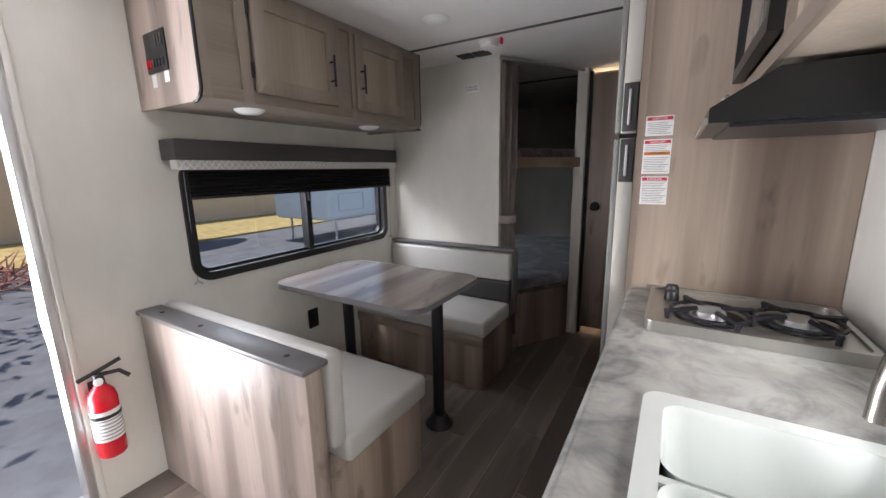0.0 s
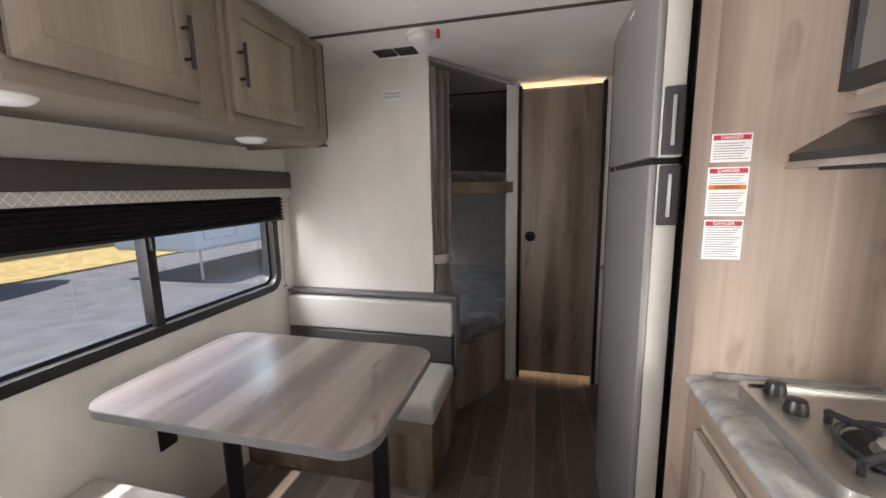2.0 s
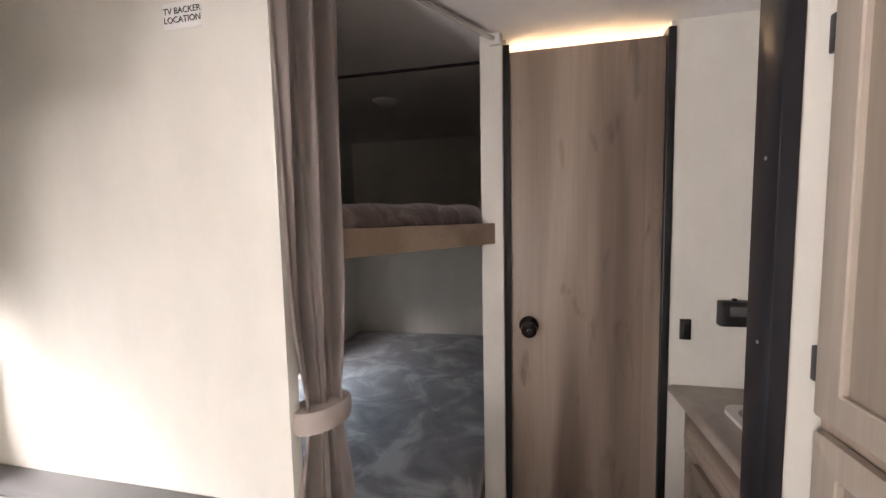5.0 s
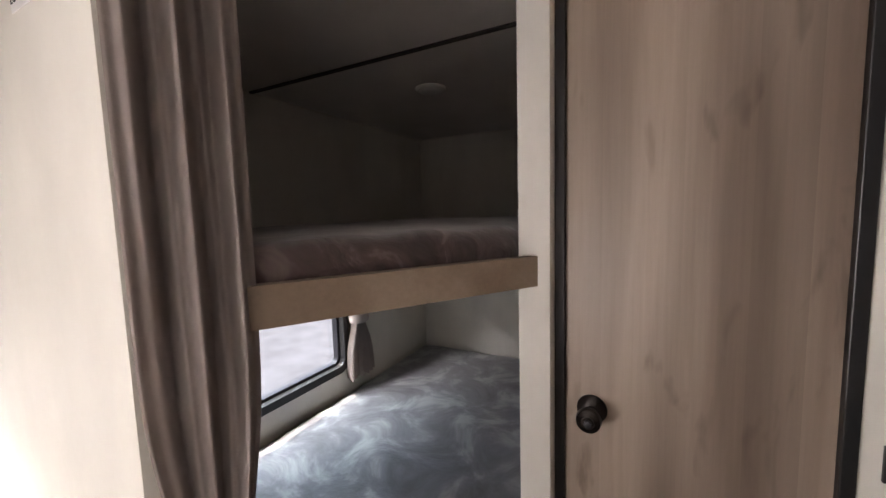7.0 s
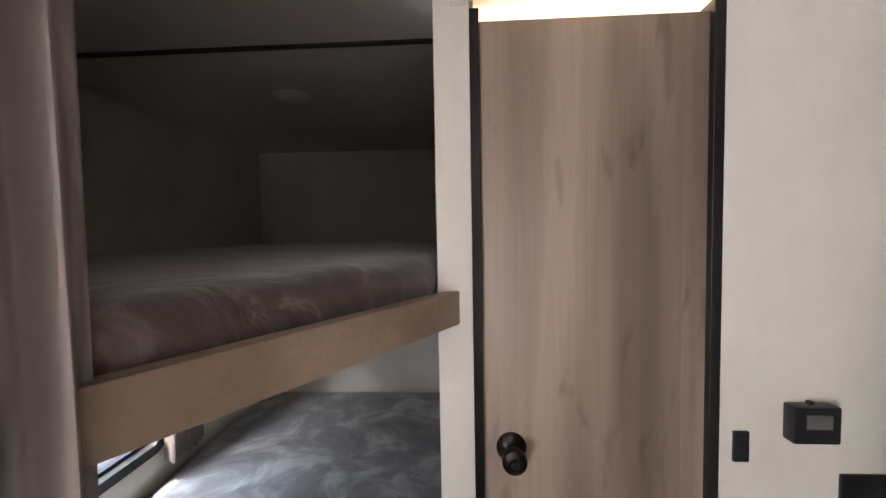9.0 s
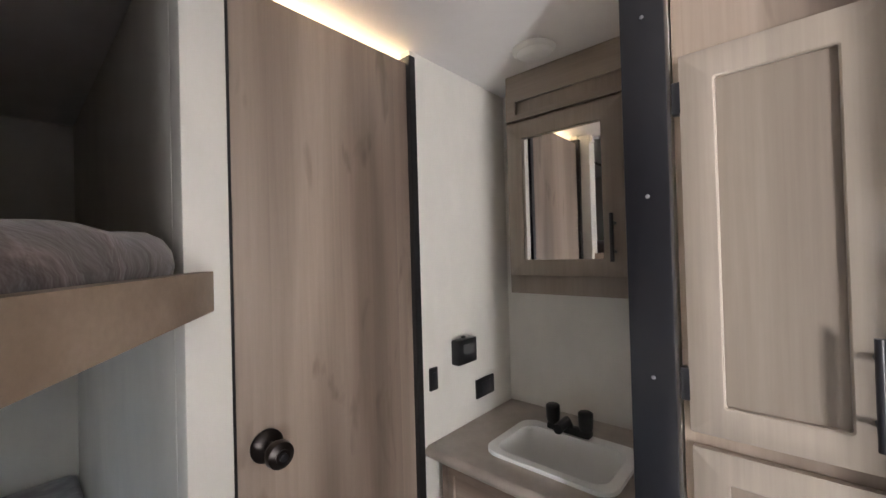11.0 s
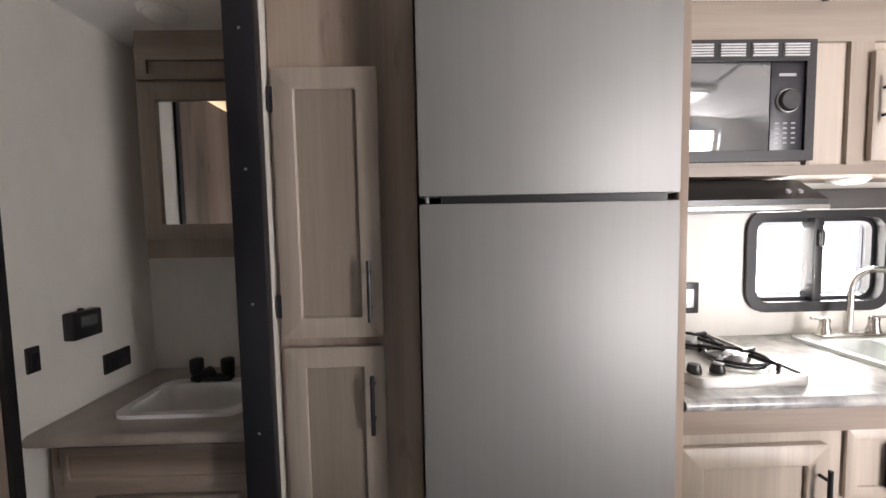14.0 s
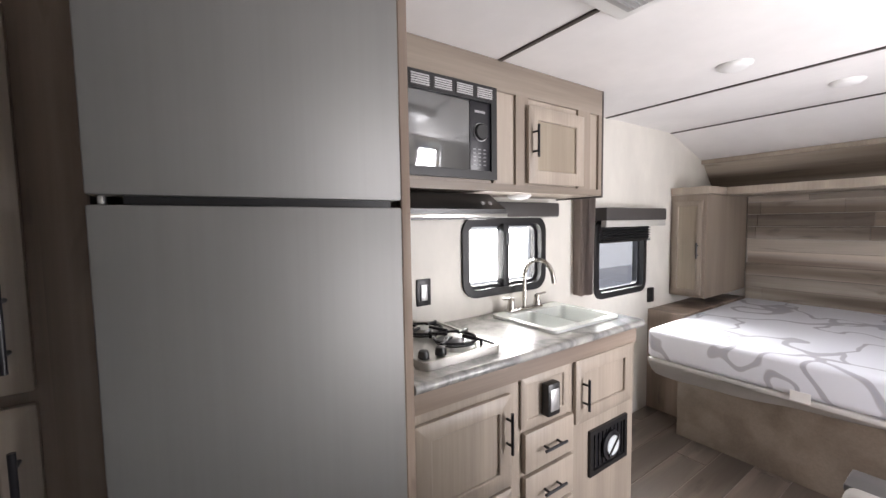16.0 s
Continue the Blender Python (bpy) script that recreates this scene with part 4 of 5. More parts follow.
# upper kitchen unit, microwave, hood
QX, Q0, Q1, QZ = 0.335, 0.255, PY - 0.001, 1.445
ku = thing("kitchen_wall_cabinet", (0.47, 0.9, QZ), "taupe kitchen wall cabinet with one shaker door", "cabinet")
part("body", bx(QX, R - 0.001, Q0 + 0.012, Q1, QZ, CZ - 0.001), CAB_PALE, ku)
part("end_panel", bx(QX - 0.014, R - 0.001, Q0, Q0 + 0.0115, QZ - 0.008, CZ - 0.001, bevel=0.003), DARK_TRIM, ku, "dark edged end panel")
QF = on_x(QX, -1)
part("top_rail", pbox(bmesh.new(), QF, Q0 + 0.012, Q1, 1.828, CZ - 0.002, 0, 0.012), CAB_Y, ku)
part("bottom_rail", pbox(bmesh.new(), QF, Q0 + 0.012, Q1, QZ, QZ + 0.03, 0, 0.012), CAB_Y, ku)
for a, c in ((0.268, 0.292), (0.36, 0.45), (0.775, 0.845), (0.955, 0.967)):
    part("stile", pbox(bmesh.new(), QF, a, c, QZ + 0.03, 1.828, 0, 0.012), CAB, ku, smooth=False)
d = shaker("door", ku, on_x(QX - 0.0125, -1), 0.43, 0.79, 1.482, 1.795, CAB_PALE, CAB_INNER)
pull(d, on_x(QX - 0.032, -1), 0.765, 1.585, 1.715)
mw = thing("microwave", (0.40, 1.21, 1.49), "black built-in microwave with a vent strip and round dial", "microwave")
MF = on_x(QX - 0.0125, -1)
part("trim_frame", ring(bmesh.new(), [(0.968, 1.485), (1.458, 1.485), (1.458, 1.825), (0.968, 1.825)], [(0.995, 1.515), (1.445, 1.515), (1.445, 1.765), (0.995, 1.765)], MF, 0, 0.022), BLACK, mw, "black trim frame")
part("door_glass", pbox(bmesh.new(), MF, 1.095, 1.445, 1.515, 1.765, 0.0, 0.016, 0.003), DARK_GLASS, mw, "dark reflecting glass door")
part("keypad", pbox(bmesh.new(), MF, 0.995, 1.093, 1.515, 1.765, 0.0, 0.015, 0.002), BLACK_M, mw)
part("dial", lathe(bmesh.new(), MF(1.045, 1.655, 0.015), [(0.031, 0), (0.031, 0.010), (0.026, 0.016)], 28, (-1, 0, 0)), BLACK, mw)
part("dial_ring", ring(bmesh.new(), rounded(1.012, 1.078, 1.622, 1.688, 0.033, 8), rounded(1.018, 1.072, 1.628, 1.682, 0.027, 8), MF, 0.0155, 0.022), ALU, mw, "bright dial ring")
for k in range(5):
    for q in range(3):
        part("key_mark", pbox(bmesh.new(), MF, 1.018 + q * 0.024, 1.030 + q * 0.024, 1.535 + k * 0.014, 1.539 + k * 0.014, 0.0150, 0.0155), INK, mw, smooth=False)
part("display_mark", pbox(bmesh.new(), MF, 1.02, 1.07, 1.725, 1.733, 0.015, 0.0155), INK, mw, smooth=False)
for k in range(5):
    a = 0.99 + k * 0.092
    vp = part("vent_panel", pbox(bmesh.new(), MF, a, a + 0.078, 1.775, 1.815, 0.0222, 0.024), VINYL_D, mw)
    for q in range(5):
        part("louvre", pbox(bmesh.new(), MF, a + 0.004, a + 0.074, 1.778 + q * 0.0075, 1.782 + q * 0.0075, 0.0242, 0.027), ALU, vp)
ho = thing("range_hood", (0.40, 1.22, 1.35), "black sloping range hood under the microwave", "range hood")
bm = bmesh.new()
slab(bm, [(R - 0.002, 1.345), (0.235, 1.345), (0.235, 1.372), (0.33, QZ - 0.012), (R - 0.002, QZ - 0.012)], on_y(0.985, 1), 0, 0.475)
part("canopy", bm, HOODM, ho, smooth=False)
part("filter", bx(0.27, R - 0.03, 1.01, 1.43, 1.338, 1.3448), BLACK_M, ho)
part("front_lip", bx(0.228, 0.2348, 0.985, 1.46, 1.343, 1.356, bevel=0.002), STEEL, ho, "steel front lip")
for y in (1.04, 1.075):
    part("button", lathe(bmesh.new(), (0.262, y, 1.393), [(0.008, 0), (0.007, 0.005)], 12, (-0.7, 0, 0.7)), INK, ho)
puck(0.45, 0.70, QZ, "round white puck light under the kitchen wall cabinet", 0.055, "under-cabinet lights")

# ---- pantry, dark corner post, vanity ----
PX = 0.137
pn = thing("pantry", (0.35, 2.28, 0), "tall taupe pantry with two shaker doors", "cabinet")
part("body", bx(PX, R - 0.002, 2.105, 2.448, 0, CZ - 0.001), WOOD_V, pn)
part("side_stile", bx(0.118, PX, 2.105, 2.172, 0, CZ - 0.002), WOOD_V, pn)
PF = on_x(PX - 0.0005, -1)
d = shaker("door", pn, PF, 2.194, 2.436, 1.052, 1.690, CAB_PALE, CAB, 0.05)
pull(d, on_x(PX - 0.019, -1), 2.22, 1.095, 1.24)
hinge(pn, PF, 2.441, 1.62)
hinge(pn, PF, 2.441, 1.13)
d = shaker("door", pn, PF, 2.194, 2.434, 0.10, 1.028, CAB_PALE, CAB, 0.05)
pull(d, on_x(PX - 0.019, -1), 2.22, 0.822, 0.965)
structure("wall_vanity", bx(0.09, R, 2.452, 2.50, 0, CZ), WALL, "short cream partition beside the vanity", "wall")
cpost = thing("corner_post", (0.075, 2.476, 0), "dark charcoal painted corner post with screw heads", "post")
part("cap", bx(0.060, 0.088, 2.443, 2.512, 0, CZ - 0.002, bevel=0.003), BLACK_M, cpost)
for z in (0.45, 0.85, 1.15, 1.45, 1.75):
    part("screw", lathe(bmesh.new(), (0.060, 2.476, z), [(0.0035, 0), (0.002, 0.0015)], 10, (-1, 0, 0)), INK, cpost)
va = thing("vanity", (0.38, 2.8, 0), "grey-brown vanity cabinet with a shaker door", "vanity")
part("body", bx(0.175, R - 0.002, 2.514, 3.06, 0, 0.62), WOOD_V, va)
part("front", bx(0.172, 0.19, 2.514, 3.06, 0.62, 0.782), WOOD_Y, va)
part("side", bx(0.19, R - 0.002, 3.045, 3.06, 0.62, 0.782), WOOD_V, va)
VFc = on_x(0.1715, -1)
d = shaker("door", va, VFc, 2.58, 2.95, 0.10, 0.64, CAB, CAB_PALE)
shaker("false_drawer", va, VFc, 2.535, 3.03, 0.668, 0.772, WOOD_Y, WOOD_Y, 0.022, 0.012)
bm = ring(bmesh.new(), [(0.145, 2.514), (R - 0.002, 2.514), (R - 0.002, 3.09), (0.145, 3.09)], [(0.235, 2.62), (0.445, 2.62), (0.445, 2.93), (0.235, 2.93)], on_z(0.785), 0, 0.03)
part("top", bm, VAN_TOP, va, "beige stone-look top", smooth=False)
part("top_edge", rod(bmesh.new(), (0.146, 2.514, 0.8), (0.146, 3.088, 0.8), 0.0149, n=16), VAN_TOP, va, "rounded beige front edge")
vs = thing("vanity_sink", (0.34, 2.77, 0.815), "white rounded drop-in washbasin", "sink")
part("rim", ring(bmesh.new(), rounded(0.215, 0.465, 2.60, 2.95, 0.045), rounded(0.238, 0.425, 2.625, 2.925, 0.04), on_z(0.815), 0.0005, 0.011), WHITE, vs)
bowl("basin", 0.238, 0.425, 2.625, 2.925, 0.70, 0.825, vs, WHITE)
vf = thing("vanity_faucet", (0.445, 2.80, 0.826), "matte black two-handle washbasin faucet", "faucet")
part("base", bx(0.43, 0.465, 2.735, 2.865, 0.826, 0.845, bevel=0.006), BLACK, vf)
for y in (2.75, 2.85):
    part("handle", lathe(bmesh.new(), (0.447, y, 0.845), [(0.016, 0), (0.02, 0.012), (0.021, 0.05), (0.016, 0.054)], 18), BLACK, vf)
part("spout", tube(bmesh.new(), [(0.447, 2.80, 0.84), (0.43, 2.80, 0.865), (0.37, 2.80, 0.862)], 0.014, 12), BLACK, vf)
mc = thing("medicine_cabinet", (0.53, 2.8, 1.21), "taupe wood medicine cabinet with a mirrored door", "cabinet")
part("body", bx(0.466, R - 0.002, 2.513, 2.995, 1.228, 1.895), CAB, mc)
part("crown", bx(0.4655, R - 0.004, 2.513, 2.995, 1.8955, CZ - 0.001), CAB_Y, mc)
MC = on_x(0.4655, -1)
part("top_panel", ring(bmesh.new(), [(2.53, 1.79), (2.99, 1.79), (2.99, 1.89), (2.53, 1.89)], [(2.56, 1.808), (2.955, 1.808), (2.955, 1.85), (2.56, 1.85)], MC, 0.0005, 0.012), CAB_Y, mc)
bm = ring(bmesh.new(), [(2.625, 1.288), (2.985, 1.288), (2.985, 1.777), (2.625, 1.777)], [(2.683, 1.337), (2.930, 1.337), (2.930, 1.724), (2.683, 1.724)], MC, 0.0005, 0.02)
bmesh.ops.bevel(bm, geom=list(bm.edges), offset=0.002, segments=1, affect="EDGES")
md = part("door", bm, CAB, mc)
part("mirror", pbox(bmesh.new(), MC, 2.680, 2.933, 1.334, 1.727, 0.001, 0.010), MIRROR, md, "clear mirror pane")
pull(md, on_x(0.4455, -1), 2.652, 1.33, 1.46)

# ---- bunks ----
def quilt(x0, x1, y0, y1, z0, z1, cut, seed=1):
    """A soft plush-covered mattress with a chamfered corner towards the aisle: rounded, slightly lumpy edges."""
    p, n = cut
    ya, xa = p.y + (p.x - x1) * n.x / n.y, p.x + (p.y - y0) * n.y / n.x
    corners = [Vector((x0, y0)), Vector((xa, y0)), Vector((x1, ya)), Vector((x1, y1)), Vector((x0, y1))]
    pts = []
    for a, c in zip(corners, corners[1:] + corners[:1]):
        k = max(2, int((c - a).length / 0.035))
        pts += [a.lerp(c, (q + 0.5) / k) for q in range(k)]
    rg = random.Random(seed)
    mid = Vector(((x0 + x1) / 2, (y0 + y1) / 2))
    waves = [(rg.uniform(5, 40), rg.uniform(0, 6.3), rg.uniform(0.4, 1)) for _ in range(7)]
    bm = bmesh.new()
    rings_ = []
    h = z1 - z0
    for inset, level, amp in ((0.035, 0, 0), (0.008, 0.18, 0.3), (0.0, 0.45, 0.6), (0.004, 0.68, 0.8), (0.016, 0.86, 1), (0.038, 0.97, 1), (0.075, 1.0, 0.9), (0.16, 1.0, 0.4)):
        loop = []
        for q, c in enumerate(pts):
            d = (mid - c).normalized()
            s = q * 0.035
            w = sum(m * math.sin(f * s + ph + 2.2 * level) for f, ph, m in waves) * 0.0016 * amp
            loop.append(bm.verts.new((*(c + d * (inset + max(w, -inset * 0.5) * 0.8 + 0.002)), z0 + h * level + w)))
        rings_.append(loop)
    for a, c in zip(rings_, rings_[1:]):
        for q in range(len(a)):
            bm.faces.new((a[q], a[(q + 1) % len(a)], c[(q + 1) % len(a)], c[q]))
    bm.faces.new(rings_[-1])
    bm.faces.new(rings_[0][::-1])
    return bm


AN, BN = Vector((-0.420, 3.040, 0)), Vector((-0.715, 2.575, 0))
out = Vector((0.465, -0.295, 0)).normalized()
ub = thing("upper_bunk", (-1.0, 3.4, 1.28), "upper bunk with a wooden edge board", "bunk")
dirv = (BN - AN).normalized()
bm = bmesh.new()
e = BN + dirv * 0.03
slab(bm, [(0, 1.278), ((e - AN).length, 1.278), ((e - AN).length, 1.345), (0, 1.345)], lambda u, v, d: AN + dirv * u + Vector((0, 0, v)) + out * d, -0.02, 0.006)
part("edge_board", bm, BOARD, ub, "light brown edge board")
bm = bx(L + 0.002, -0.462, 2.462, REAR - 0.002, 1.285, 1.31)
bmesh.ops.bisect_plane(bm, geom=bm.verts[:] + bm.edges[:] + bm.faces[:], plane_co=AN - out * 0.022, plane_no=out, clear_outer=True)
bmesh.ops.holes_fill(bm, edges=bm.edges)
part("deck", bm, BOARD, ub)
um = thing("bunk_mattress", (-1.0, 3.4, 1.312), "brown plush-covered mattress on the upper bunk", "mattress", "bunk mattresses")
part("plush_cover", quilt(L + 0.01, -0.465, 2.47, REAR - 0.01, 1.312, 1.408, (AN - out * 0.03, out)), PLUSH_B, um)
lb = thing("lower_bunk", (-1.0, 3.4, 0), "lower bunk base with wood-grain front", "bunk")
bm = bx(L + 0.002, -0.462, 2.462, REAR - 0.002, 0, 0.40)
bmesh.ops.bisect_plane(bm, geom=bm.verts[:] + bm.edges[:] + bm.faces[:], plane_co=AN + out * 0.0, plane_no=out, clear_outer=True)
bmesh.ops.holes_fill(bm, edges=bm.edges)
part("base_box", bm, WOOD_V, lb)
lm = thing("bunk_mattress", (-1.0, 3.4, 0.402), "blue-grey plush mattress on the lower bunk", "mattress", "bunk mattresses")
part("pad", quilt(L + 0.01, -0.465, 2.47, REAR - 0.01, 0.402, 0.46, (AN + out * 0.016, out)), PLUSH_B, lm, "brown mattress edge")
part("plush_cover", quilt(L + 0.01, -0.465, 2.47, REAR - 0.01, 0.42, 0.51, (AN + out * 0.02, out)), PLUSH, lm)
tr = thing("curtain_track", (-0.6, 2.7, 1.93), "white ceiling track for the bunk curtain", "curtain track")
part("rail", rod(bmesh.new(), (-0.785, 2.415, 1.925), (-0.405, 3.045, 1.925), 0.008, n=8), ALU, tr)
part("end_stop", bx(-0.425, -0.395, 3.022, 3.034, 1.905, 1.94), WHITE, tr)


def drape(path, z0, z1, tie, depth, folds, mat, name, label, squeeze=0.45, n=90, m=44, flare=0.25):
    """A gathered curtain: folds along a line on the plan, pulled in at the tie-back."""
    a, c = Vector(path[0]), Vector(path[1])
    d = c - a
    perp = Vector((d.y, -d.x)).normalized()
    bm = bmesh.new()
    grid = []
    for j in range(m + 1):
        z = z1 + (z0 - z1) * j / m
        k = 1 - squeeze * math.exp(-((z - tie) / 0.16) ** 2) if z > tie else 1 - squeeze * math.exp(-((z - tie) / 0.12) ** 2) + flare * min(1, (tie - z) / 0.5)
        row = []
        for i in range(n + 1):
            s = i / n
            w = math.sin(s * folds * 2 * math.pi + 0.7 * math.sin(z * 2.1)) * 0.75 + 0.35 * math.sin(s * folds * 4.6 * math.pi + z)
            p = a + d * (0.5 + (s - 0.5) * k) + perp * (w * depth * (0.55 + 0.45 * k))
            row.append(bm.verts.new((p.x, p.y, z)))
        grid.append(row)
    for r0, r1 in zip(grid, grid[1:]):
        for i in range(n):
            bm.faces.new((r0[i], r0[i + 1], r1[i + 1], r1[i]))
    bmesh.ops.solidify(bm, geom=bm.faces[:], thickness=0.003)
    t = thing(name, (a.x, a.y, z0), label, "curtain")
    part("cloth", bm, mat, t)
    if tie > z0:
        mid = (a + c) / 2
        bm = bmesh.new()
        ang = math.atan2(d.y, d.x)
        w = d.length / 2 * (1 - squeeze) + 0.018
        band = lathe(bm, (0, 0, 0), [(1.0, -0.024), (1.06, -0.015), (1.06, 0.015), (1.0, 0.024)], 28)
        bmesh.ops.scale(bm, vec=(w, depth * 0.85 + 0.018, 1), verts=bm.verts)
        bmesh.ops.rotate(bm, cent=(0, 0, 0), matrix=Matrix.Rotation(ang, 3, "Z"), verts=bm.verts)
        bmesh.ops.translate(bm, vec=(mid.x, mid.y, tie), verts=bm.verts)
        part("tie_back", bm, mat, t, "cloth tie-back band")
    return t


drape(((-0.788, 2.432), (-0.722, 2.568)), 0.12, 1.90, 0.945, 0.026, 2.6, FABRIC, "bunk_curtain", "taupe bunk curtain tied back at the partition edge", 0.35)
drape(((0.56, 0.13), (0.56, -0.01)), 0.90, 1.93, 0.6, 0.035, 5, FABRIC, "bed_curtain", "taupe privacy curtain drawn back beside the worktop")
drape(((L + 0.05, 3.68), (L + 0.05, 3.86)), 0.58, 1.14, 0.90, 0.03, 5, FABRIC, "window_curtain", "small grey bunk window curtain tied back", 0.55)
drape(((L + 0.05, 2.66), (L + 0.05, 2.82)), 0.60, 1.14, 0.90, 0.03, 5, FABRIC, "window_curtain", "small grey bunk window curtain tied back", 0.55)

# ---- bed end ----
bb = thing("platform_bed", (-0.6, -1.1, 0), "taupe wood platform bed base", "bed base")
part("box", bx(L + 0.1, 0.294, FRONT, -0.50, 0, 0.50, bevel=0.003), CAB_Y, bb)
mt = thing("mattress", (-0.6, -1.0, 0.5), "white quilted mattress with grey swirls, wrapped in plastic", "mattress")
part("pad", cushion(L + 0.1, 0.352, FRONT + 0.03, -0.24, 0.53, 0.70, 0.03), QUILT, mt)
part("plastic_wrap", bx(L + 0.1, 0.35, FRONT + 0.03, -0.245, 0.502, 0.529, bevel=0.008), PLASTIC_WRAP, mt, "milky loose plastic wrap")
bm = bmesh.new()
gx = 40
rows = []
for j in range(5):
    row = []
    for i in range(gx + 1):
        s = i / gx
        row.append(bm.verts.new((0.345 + (L + 0.2 - 0.345) * s, -0.248 - 0.02 * j + 0.012 * math.sin(9 * s + j) + 0.008 * math.sin(31 * s), 0.515 - j * (0.012 + 0.016 * (0.5 + 0.5 * math.sin(7 * s + 1.0))))))
    rows.append(row)
for r0, r1 in zip(rows, rows[1:]):
    for i in range(gx):
        bm.faces.new((r0[i], r0[i + 1], r1[i + 1], r1[i]))
bmesh.ops.solidify(bm, geom=bm.faces[:], thickness=0.002)
part("hanging_plastic", bm, PLASTIC_WRAP, mt, "loose hanging plastic sheet")
part("law_label", bx(-0.36, -0.29, -0.239, -0.237, 0.515, 0.56), LABEL, mt, "white sewn label")
wr = thing("wardrobe", (0.48, -1.3, 0.75), "slim taupe wardrobe beside the bed", "wardrobe")
part("body", bx(0.365, R - 0.002, FRONT, -1.02, 0.77, 1.495), CAB, wr)
d = shaker("door", wr, on_y(-1.0195, 1), 0.385, 0.575, 0.79, 1.45, CAB, CAB_INNER, 0.035)
pull(d, on_y(-1.0, 1), 0.405, 1.05, 1.16)
ns = thing("bedside_ledge", (0.48, -1.0, 0), "dark wood bedside ledge under the wardrobe", "ledge")
part("box", bx(0.362, R - 0.002, FRONT, -0.72, 0, 0.70), WOOD_V, ns)
hs = thing("headboard_shelf", (-0.5, -1.6, 1.5), "wood shelf across the top of the headboard", "shelf")
part("board", bx(L + 0.002, R - 0.002, FRONT, -1.30, 1.497, 1.55, bevel=0.003), CAB_PALE, hs)
part("end_cap", bx(0.35, R - 0.003, -1.2995, -1.005, 1.497, 1.55, bevel=0.003), CAB_PALE, hs)
ov = thing("bulkhead", (-0.5, -1.55, 1.6), "rustic sloping wood panel above the bed", "panel")
part("slope", slab(bmesh.new(), [(-1.50, 1.795), (-1.72, 1.56), (-1.745, 1.56), (-1.745, 1.80)], lambda u, v, d: Vector((d, u, v)), L + 0.002, R - 0.002), RUSTIC, ov)
part("lip", bx(L + 0.002, R - 0.002, -1.515, -1.485, 1.755, 1.79, bevel=0.006), CAB_PALE, ov, "pale front lip")
hw = thing("headboard", (-0.6, FRONT, 0.5), "headboard wall of weathered wood planks in mixed tones", "headboard")
z = 0.50
rng = random.Random(4)
while z < 1.49:
    h = min(0.095, 1.495 - z)
    x = L + 0.004 - rng.random() * 0.4
    while x < 0.36:
        w = 0.45 + rng.random() * 0.5
        a, c = max(x, L + 0.004), min(x + w, 0.363)
        if c - a > 0.02:
            part("plank", bx(a, c - 0.002, FRONT - 0.019, FRONT + 0.004 + rng.random() * 0.004, z, z + h - 0.002), RUSTIC, hw, smooth=False)
        x += w
    z += h

# ---- outside ----
GZ = -0.75
tagged(new("ground", finish(bx(-400, 400, -400, 400, GZ - 0.1, GZ), "ground", ASPHALT, False)), "grey-blue asphalt yard", "ground", kind="structure")
structure("verge", bx(-17, -12.2, -30, 40, GZ, GZ + 0.06), SOIL, "dry grass verge at the yard edge", "verge")
structure("yard_wall", bx(-17.4, -17, -30, 40, GZ, 2.6), STUCCO, "cream stucco yard wall", "wall")
structure("yard_wall", bx(9.0, 9.3, -30, 40, GZ, 1.2), PALE_WALL, "pale yard wall in sun", "wall")


def caravan(x0, x1, y0, y1, z0, z1, label):
    t = thing("parked_caravan", ((x0 + x1) / 2, (y0 + y1) / 2, GZ), label, "caravan", "parked caravans")
    part("body", bx(x0, x1, y0, y1, z0, z1, bevel=0.12, seg=3), CARAVAN, t)
    part("window", bx(x1 - 0.001, x1 + 0.02, y0 + 1.6, y0 + 2.6, z0 + 1.1, z0 + 1.7, bevel=0.03), DARK_GLASS, t)
    part("hatch", ring(bmesh.new(), rounded(y0 + 0.3, y0 + 1.3, z0 + 0.25, z0 + 0.75, 0.06), rounded(y0 + 0.32, y0 + 1.28, z0 + 0.27, z0 + 0.73, 0.05), on_x(x1, 1), -0.01, 0.015), ALU, t)
    for y in (y0 + 3.2, y0 + 4.0):
        w = part("wheel", lathe(bmesh.new(), (x1 - 0.05, y, GZ + 0.33), [(0.33, 0), (0.33, 0.2), (0.2, 0.21)], 28, (-1, 0, 0)), BLACK, t)
        part("rim", lathe(bmesh.new(), (x1 - 0.045, y, GZ + 0.33), [(0.19, 0), (0.17, 0.02)], 20, (1, 0, 0)), ALU, w)
    for x in (x0 + 0.3, x1 - 0.2):
        part("jack_leg", rod(bmesh.new(), (x, y0 + 0.35, GZ), (x, y0 + 0.35, z0 + 0.05), 0.035), ALU, t)


caravan(-10.2, -7.8, 7.5, 14.0, -0.05, 2.4, "white parked caravan across the yard")
caravan(-13.4, -11.0, -6.0, 1.2, -0.2, 2.5, "white parked caravan beyond the entry")
bt = thing("covered_boat", (-12.0, 5.0, GZ), "boat under a dark grey cover on a trailer", "boat")
bm = bmesh.new()
bmesh.ops.create_uvsphere(bm, u_segments=24, v_segments=12, radius=1, matrix=Matrix.Translation((-12.0, 5.0, 1.0)) @ Matrix.Diagonal((1.0, 2.2, 0.45, 1)))
part("cover", bm, VINYL_D, bt)
for y in (4.2, 6.0):
    part("stand", rod(bmesh.new(), (-12.0, y, GZ), (-12.0, y, 0.7), 0.05), ALU, bt)
pile = thing("branch_pile", (-8.5, 1.9, GZ), "pile of reddish cut branches on the yard", "branches")
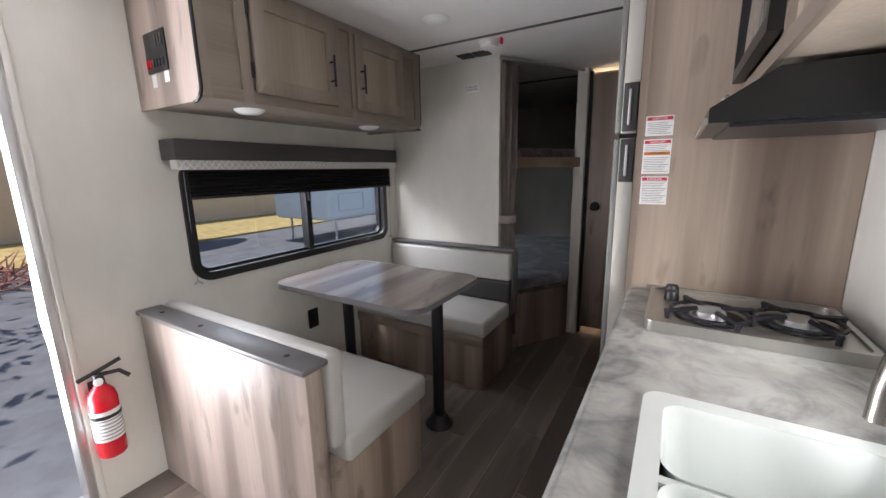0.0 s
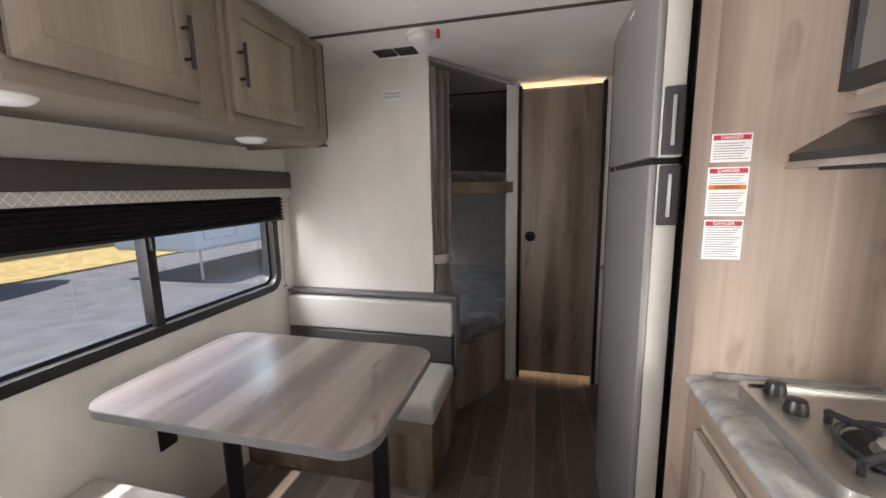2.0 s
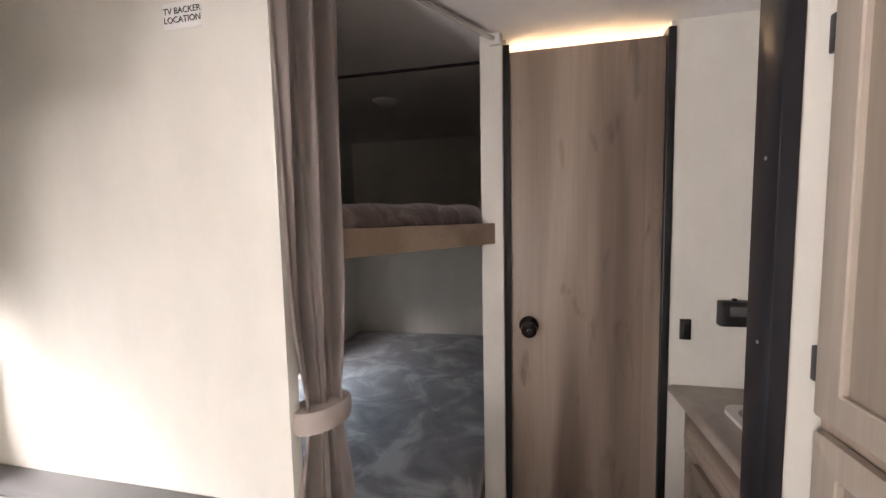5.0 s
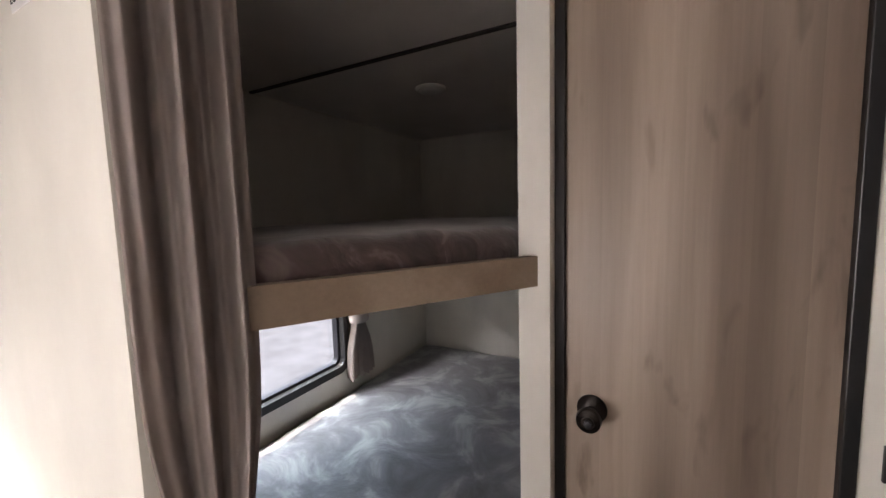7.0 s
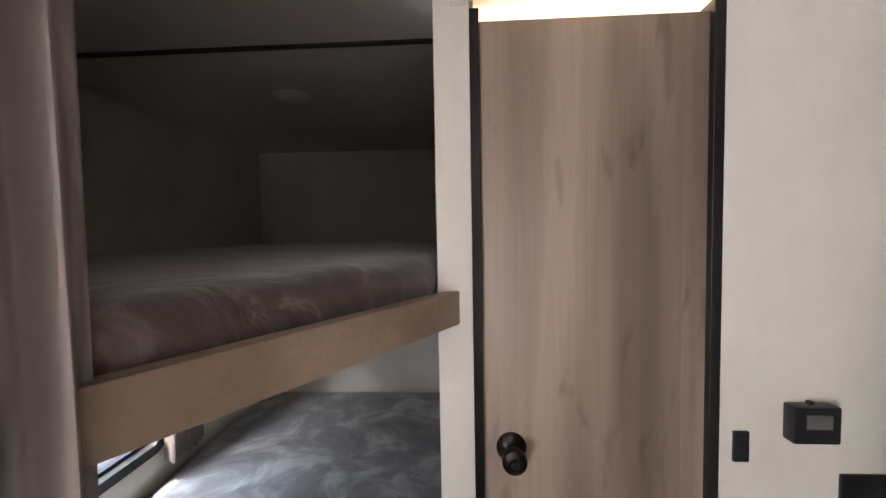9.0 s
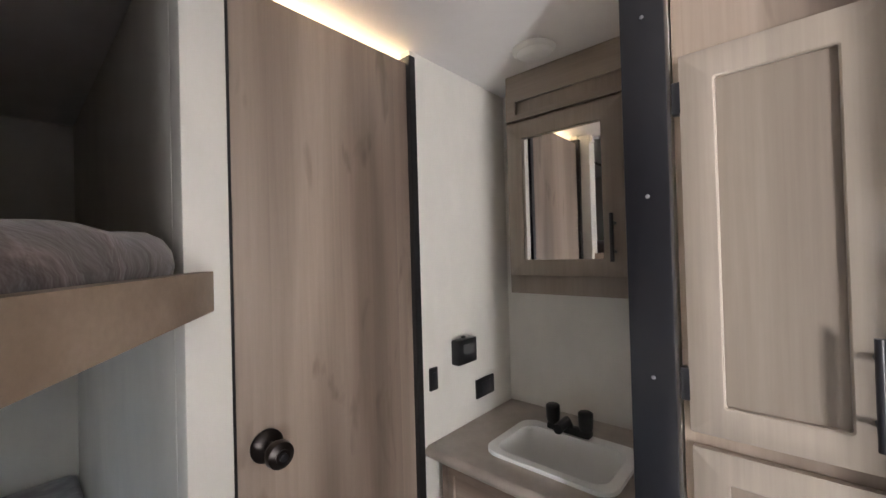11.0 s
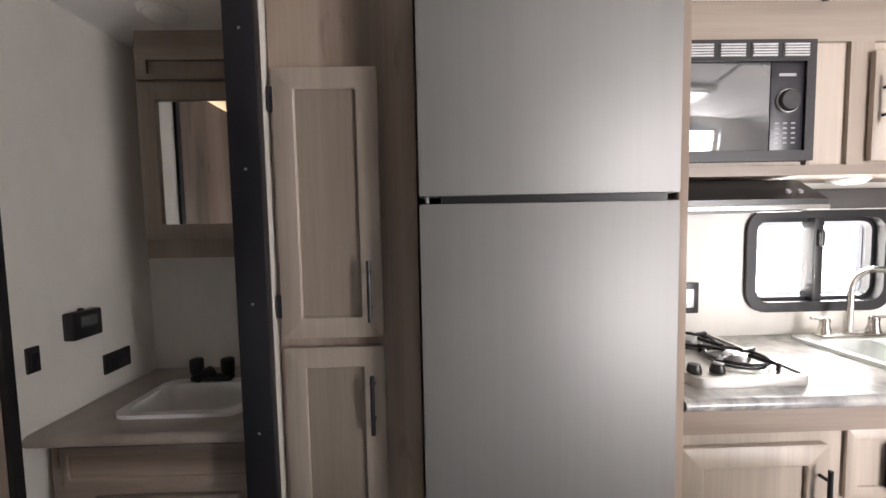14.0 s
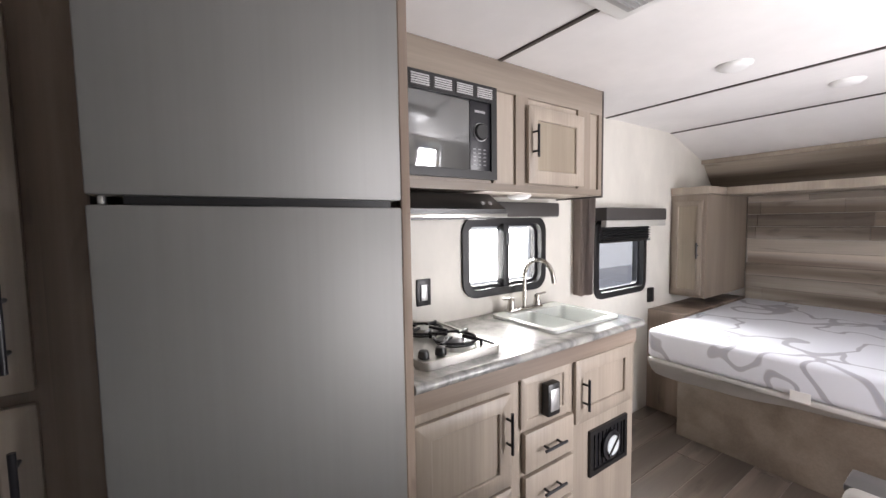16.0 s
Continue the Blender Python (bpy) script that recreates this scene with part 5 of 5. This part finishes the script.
bm = bmesh.new()
rng = random.Random(7)
for k in range(120):
    p = Vector((-10.3 + rng.gauss(0, 0.4), 1.55 + rng.gauss(0, 0.6), GZ + abs(rng.gauss(0, 0.18))))
    q = p + Vector((rng.uniform(-0.5, 0.5), rng.uniform(-0.5, 0.5), rng.uniform(0.0, 0.4)))
    rod(bm, p, q, 0.02, 0.008, n=5)
part("brushwood", bm, TWIG, pile)


def tree(x, y, h, seed):
    rg = random.Random(seed)
    t = thing("tree", (x, y, GZ), "leafy yard tree with an uneven green crown", "tree", "yard trees")
    bm = bmesh.new()
    rod(bm, (x, y, GZ), (x, y, GZ + h * 0.55), 0.16, 0.09, n=10)
    tips = []
    for k in range(7):
        a = k * 0.9 + rg.random()
        q = Vector((x + math.cos(a) * h * 0.26, y + math.sin(a) * h * 0.26, GZ + h * (0.62 + 0.22 * rg.random())))
        rod(bm, (x, y, GZ + h * (0.35 + 0.03 * k)), q, 0.06, 0.02, n=7)
        tips.append(q)
    part("trunk", bm, TWIG, t)
    vs_, fs = [], []
    for k in range(1500):
        c = rg.choice(tips) + Vector((rg.gauss(0, 0.09 * h), rg.gauss(0, 0.09 * h), rg.gauss(0, 0.07 * h)))
        u = Vector((rg.gauss(0, 1), rg.gauss(0, 1), rg.gauss(0, 1))).normalized() * 0.11
        w = u.orthogonal().normalized() * 0.06
        i = len(vs_)
        vs_ += [c - u, c + w, c + u, c - w]
        fs.append((i, i + 1, i + 2, i + 3))
    me = bpy.data.meshes.new("crown")
    me.from_pydata(vs_, [], fs)
    me.materials.append(LEAF)
    ob = new("crown", me)
    ob.parent = t
    ob.matrix_parent_inverse = t.matrix_basis.inverted()


tree(-8.6, -0.9, 5.6, 3)
tree(-6.0, -1.6, 5.2, 5)
tree(6.5, -2.0, 4.5, 8)
tree(7.2, 0.8, 4.8, 11)

# ---- floor planks ----
PW, PL = 0.152, 0.92
shared = {}
row = 0
x = L + 0.001
while x < R - 0.002:
    w = min(PW, R - 0.002 - x)
    y = FRONT + 0.002 - (row * 0.37 % PL)
    while y < 3.092:
        a, c = max(y, FRONT + 0.002), min(y + PL, 3.30)
        if c - a > 0.03:
            key = (round(w, 3), round(c - a, 3))
            if key not in shared:
                bmp = bx(0, w - 0.004, 0, c - a - 0.004, -0.003, 0.0, bevel=0.0012, seg=1)
                shared[key] = finish(bmp, "plank", FLOOR_WOOD, False)
            ob = new("plank", shared[key])
            ob.location = (x, a, 0)
            ob.parent = floor
        y += PL
    x += PW
    row += 1
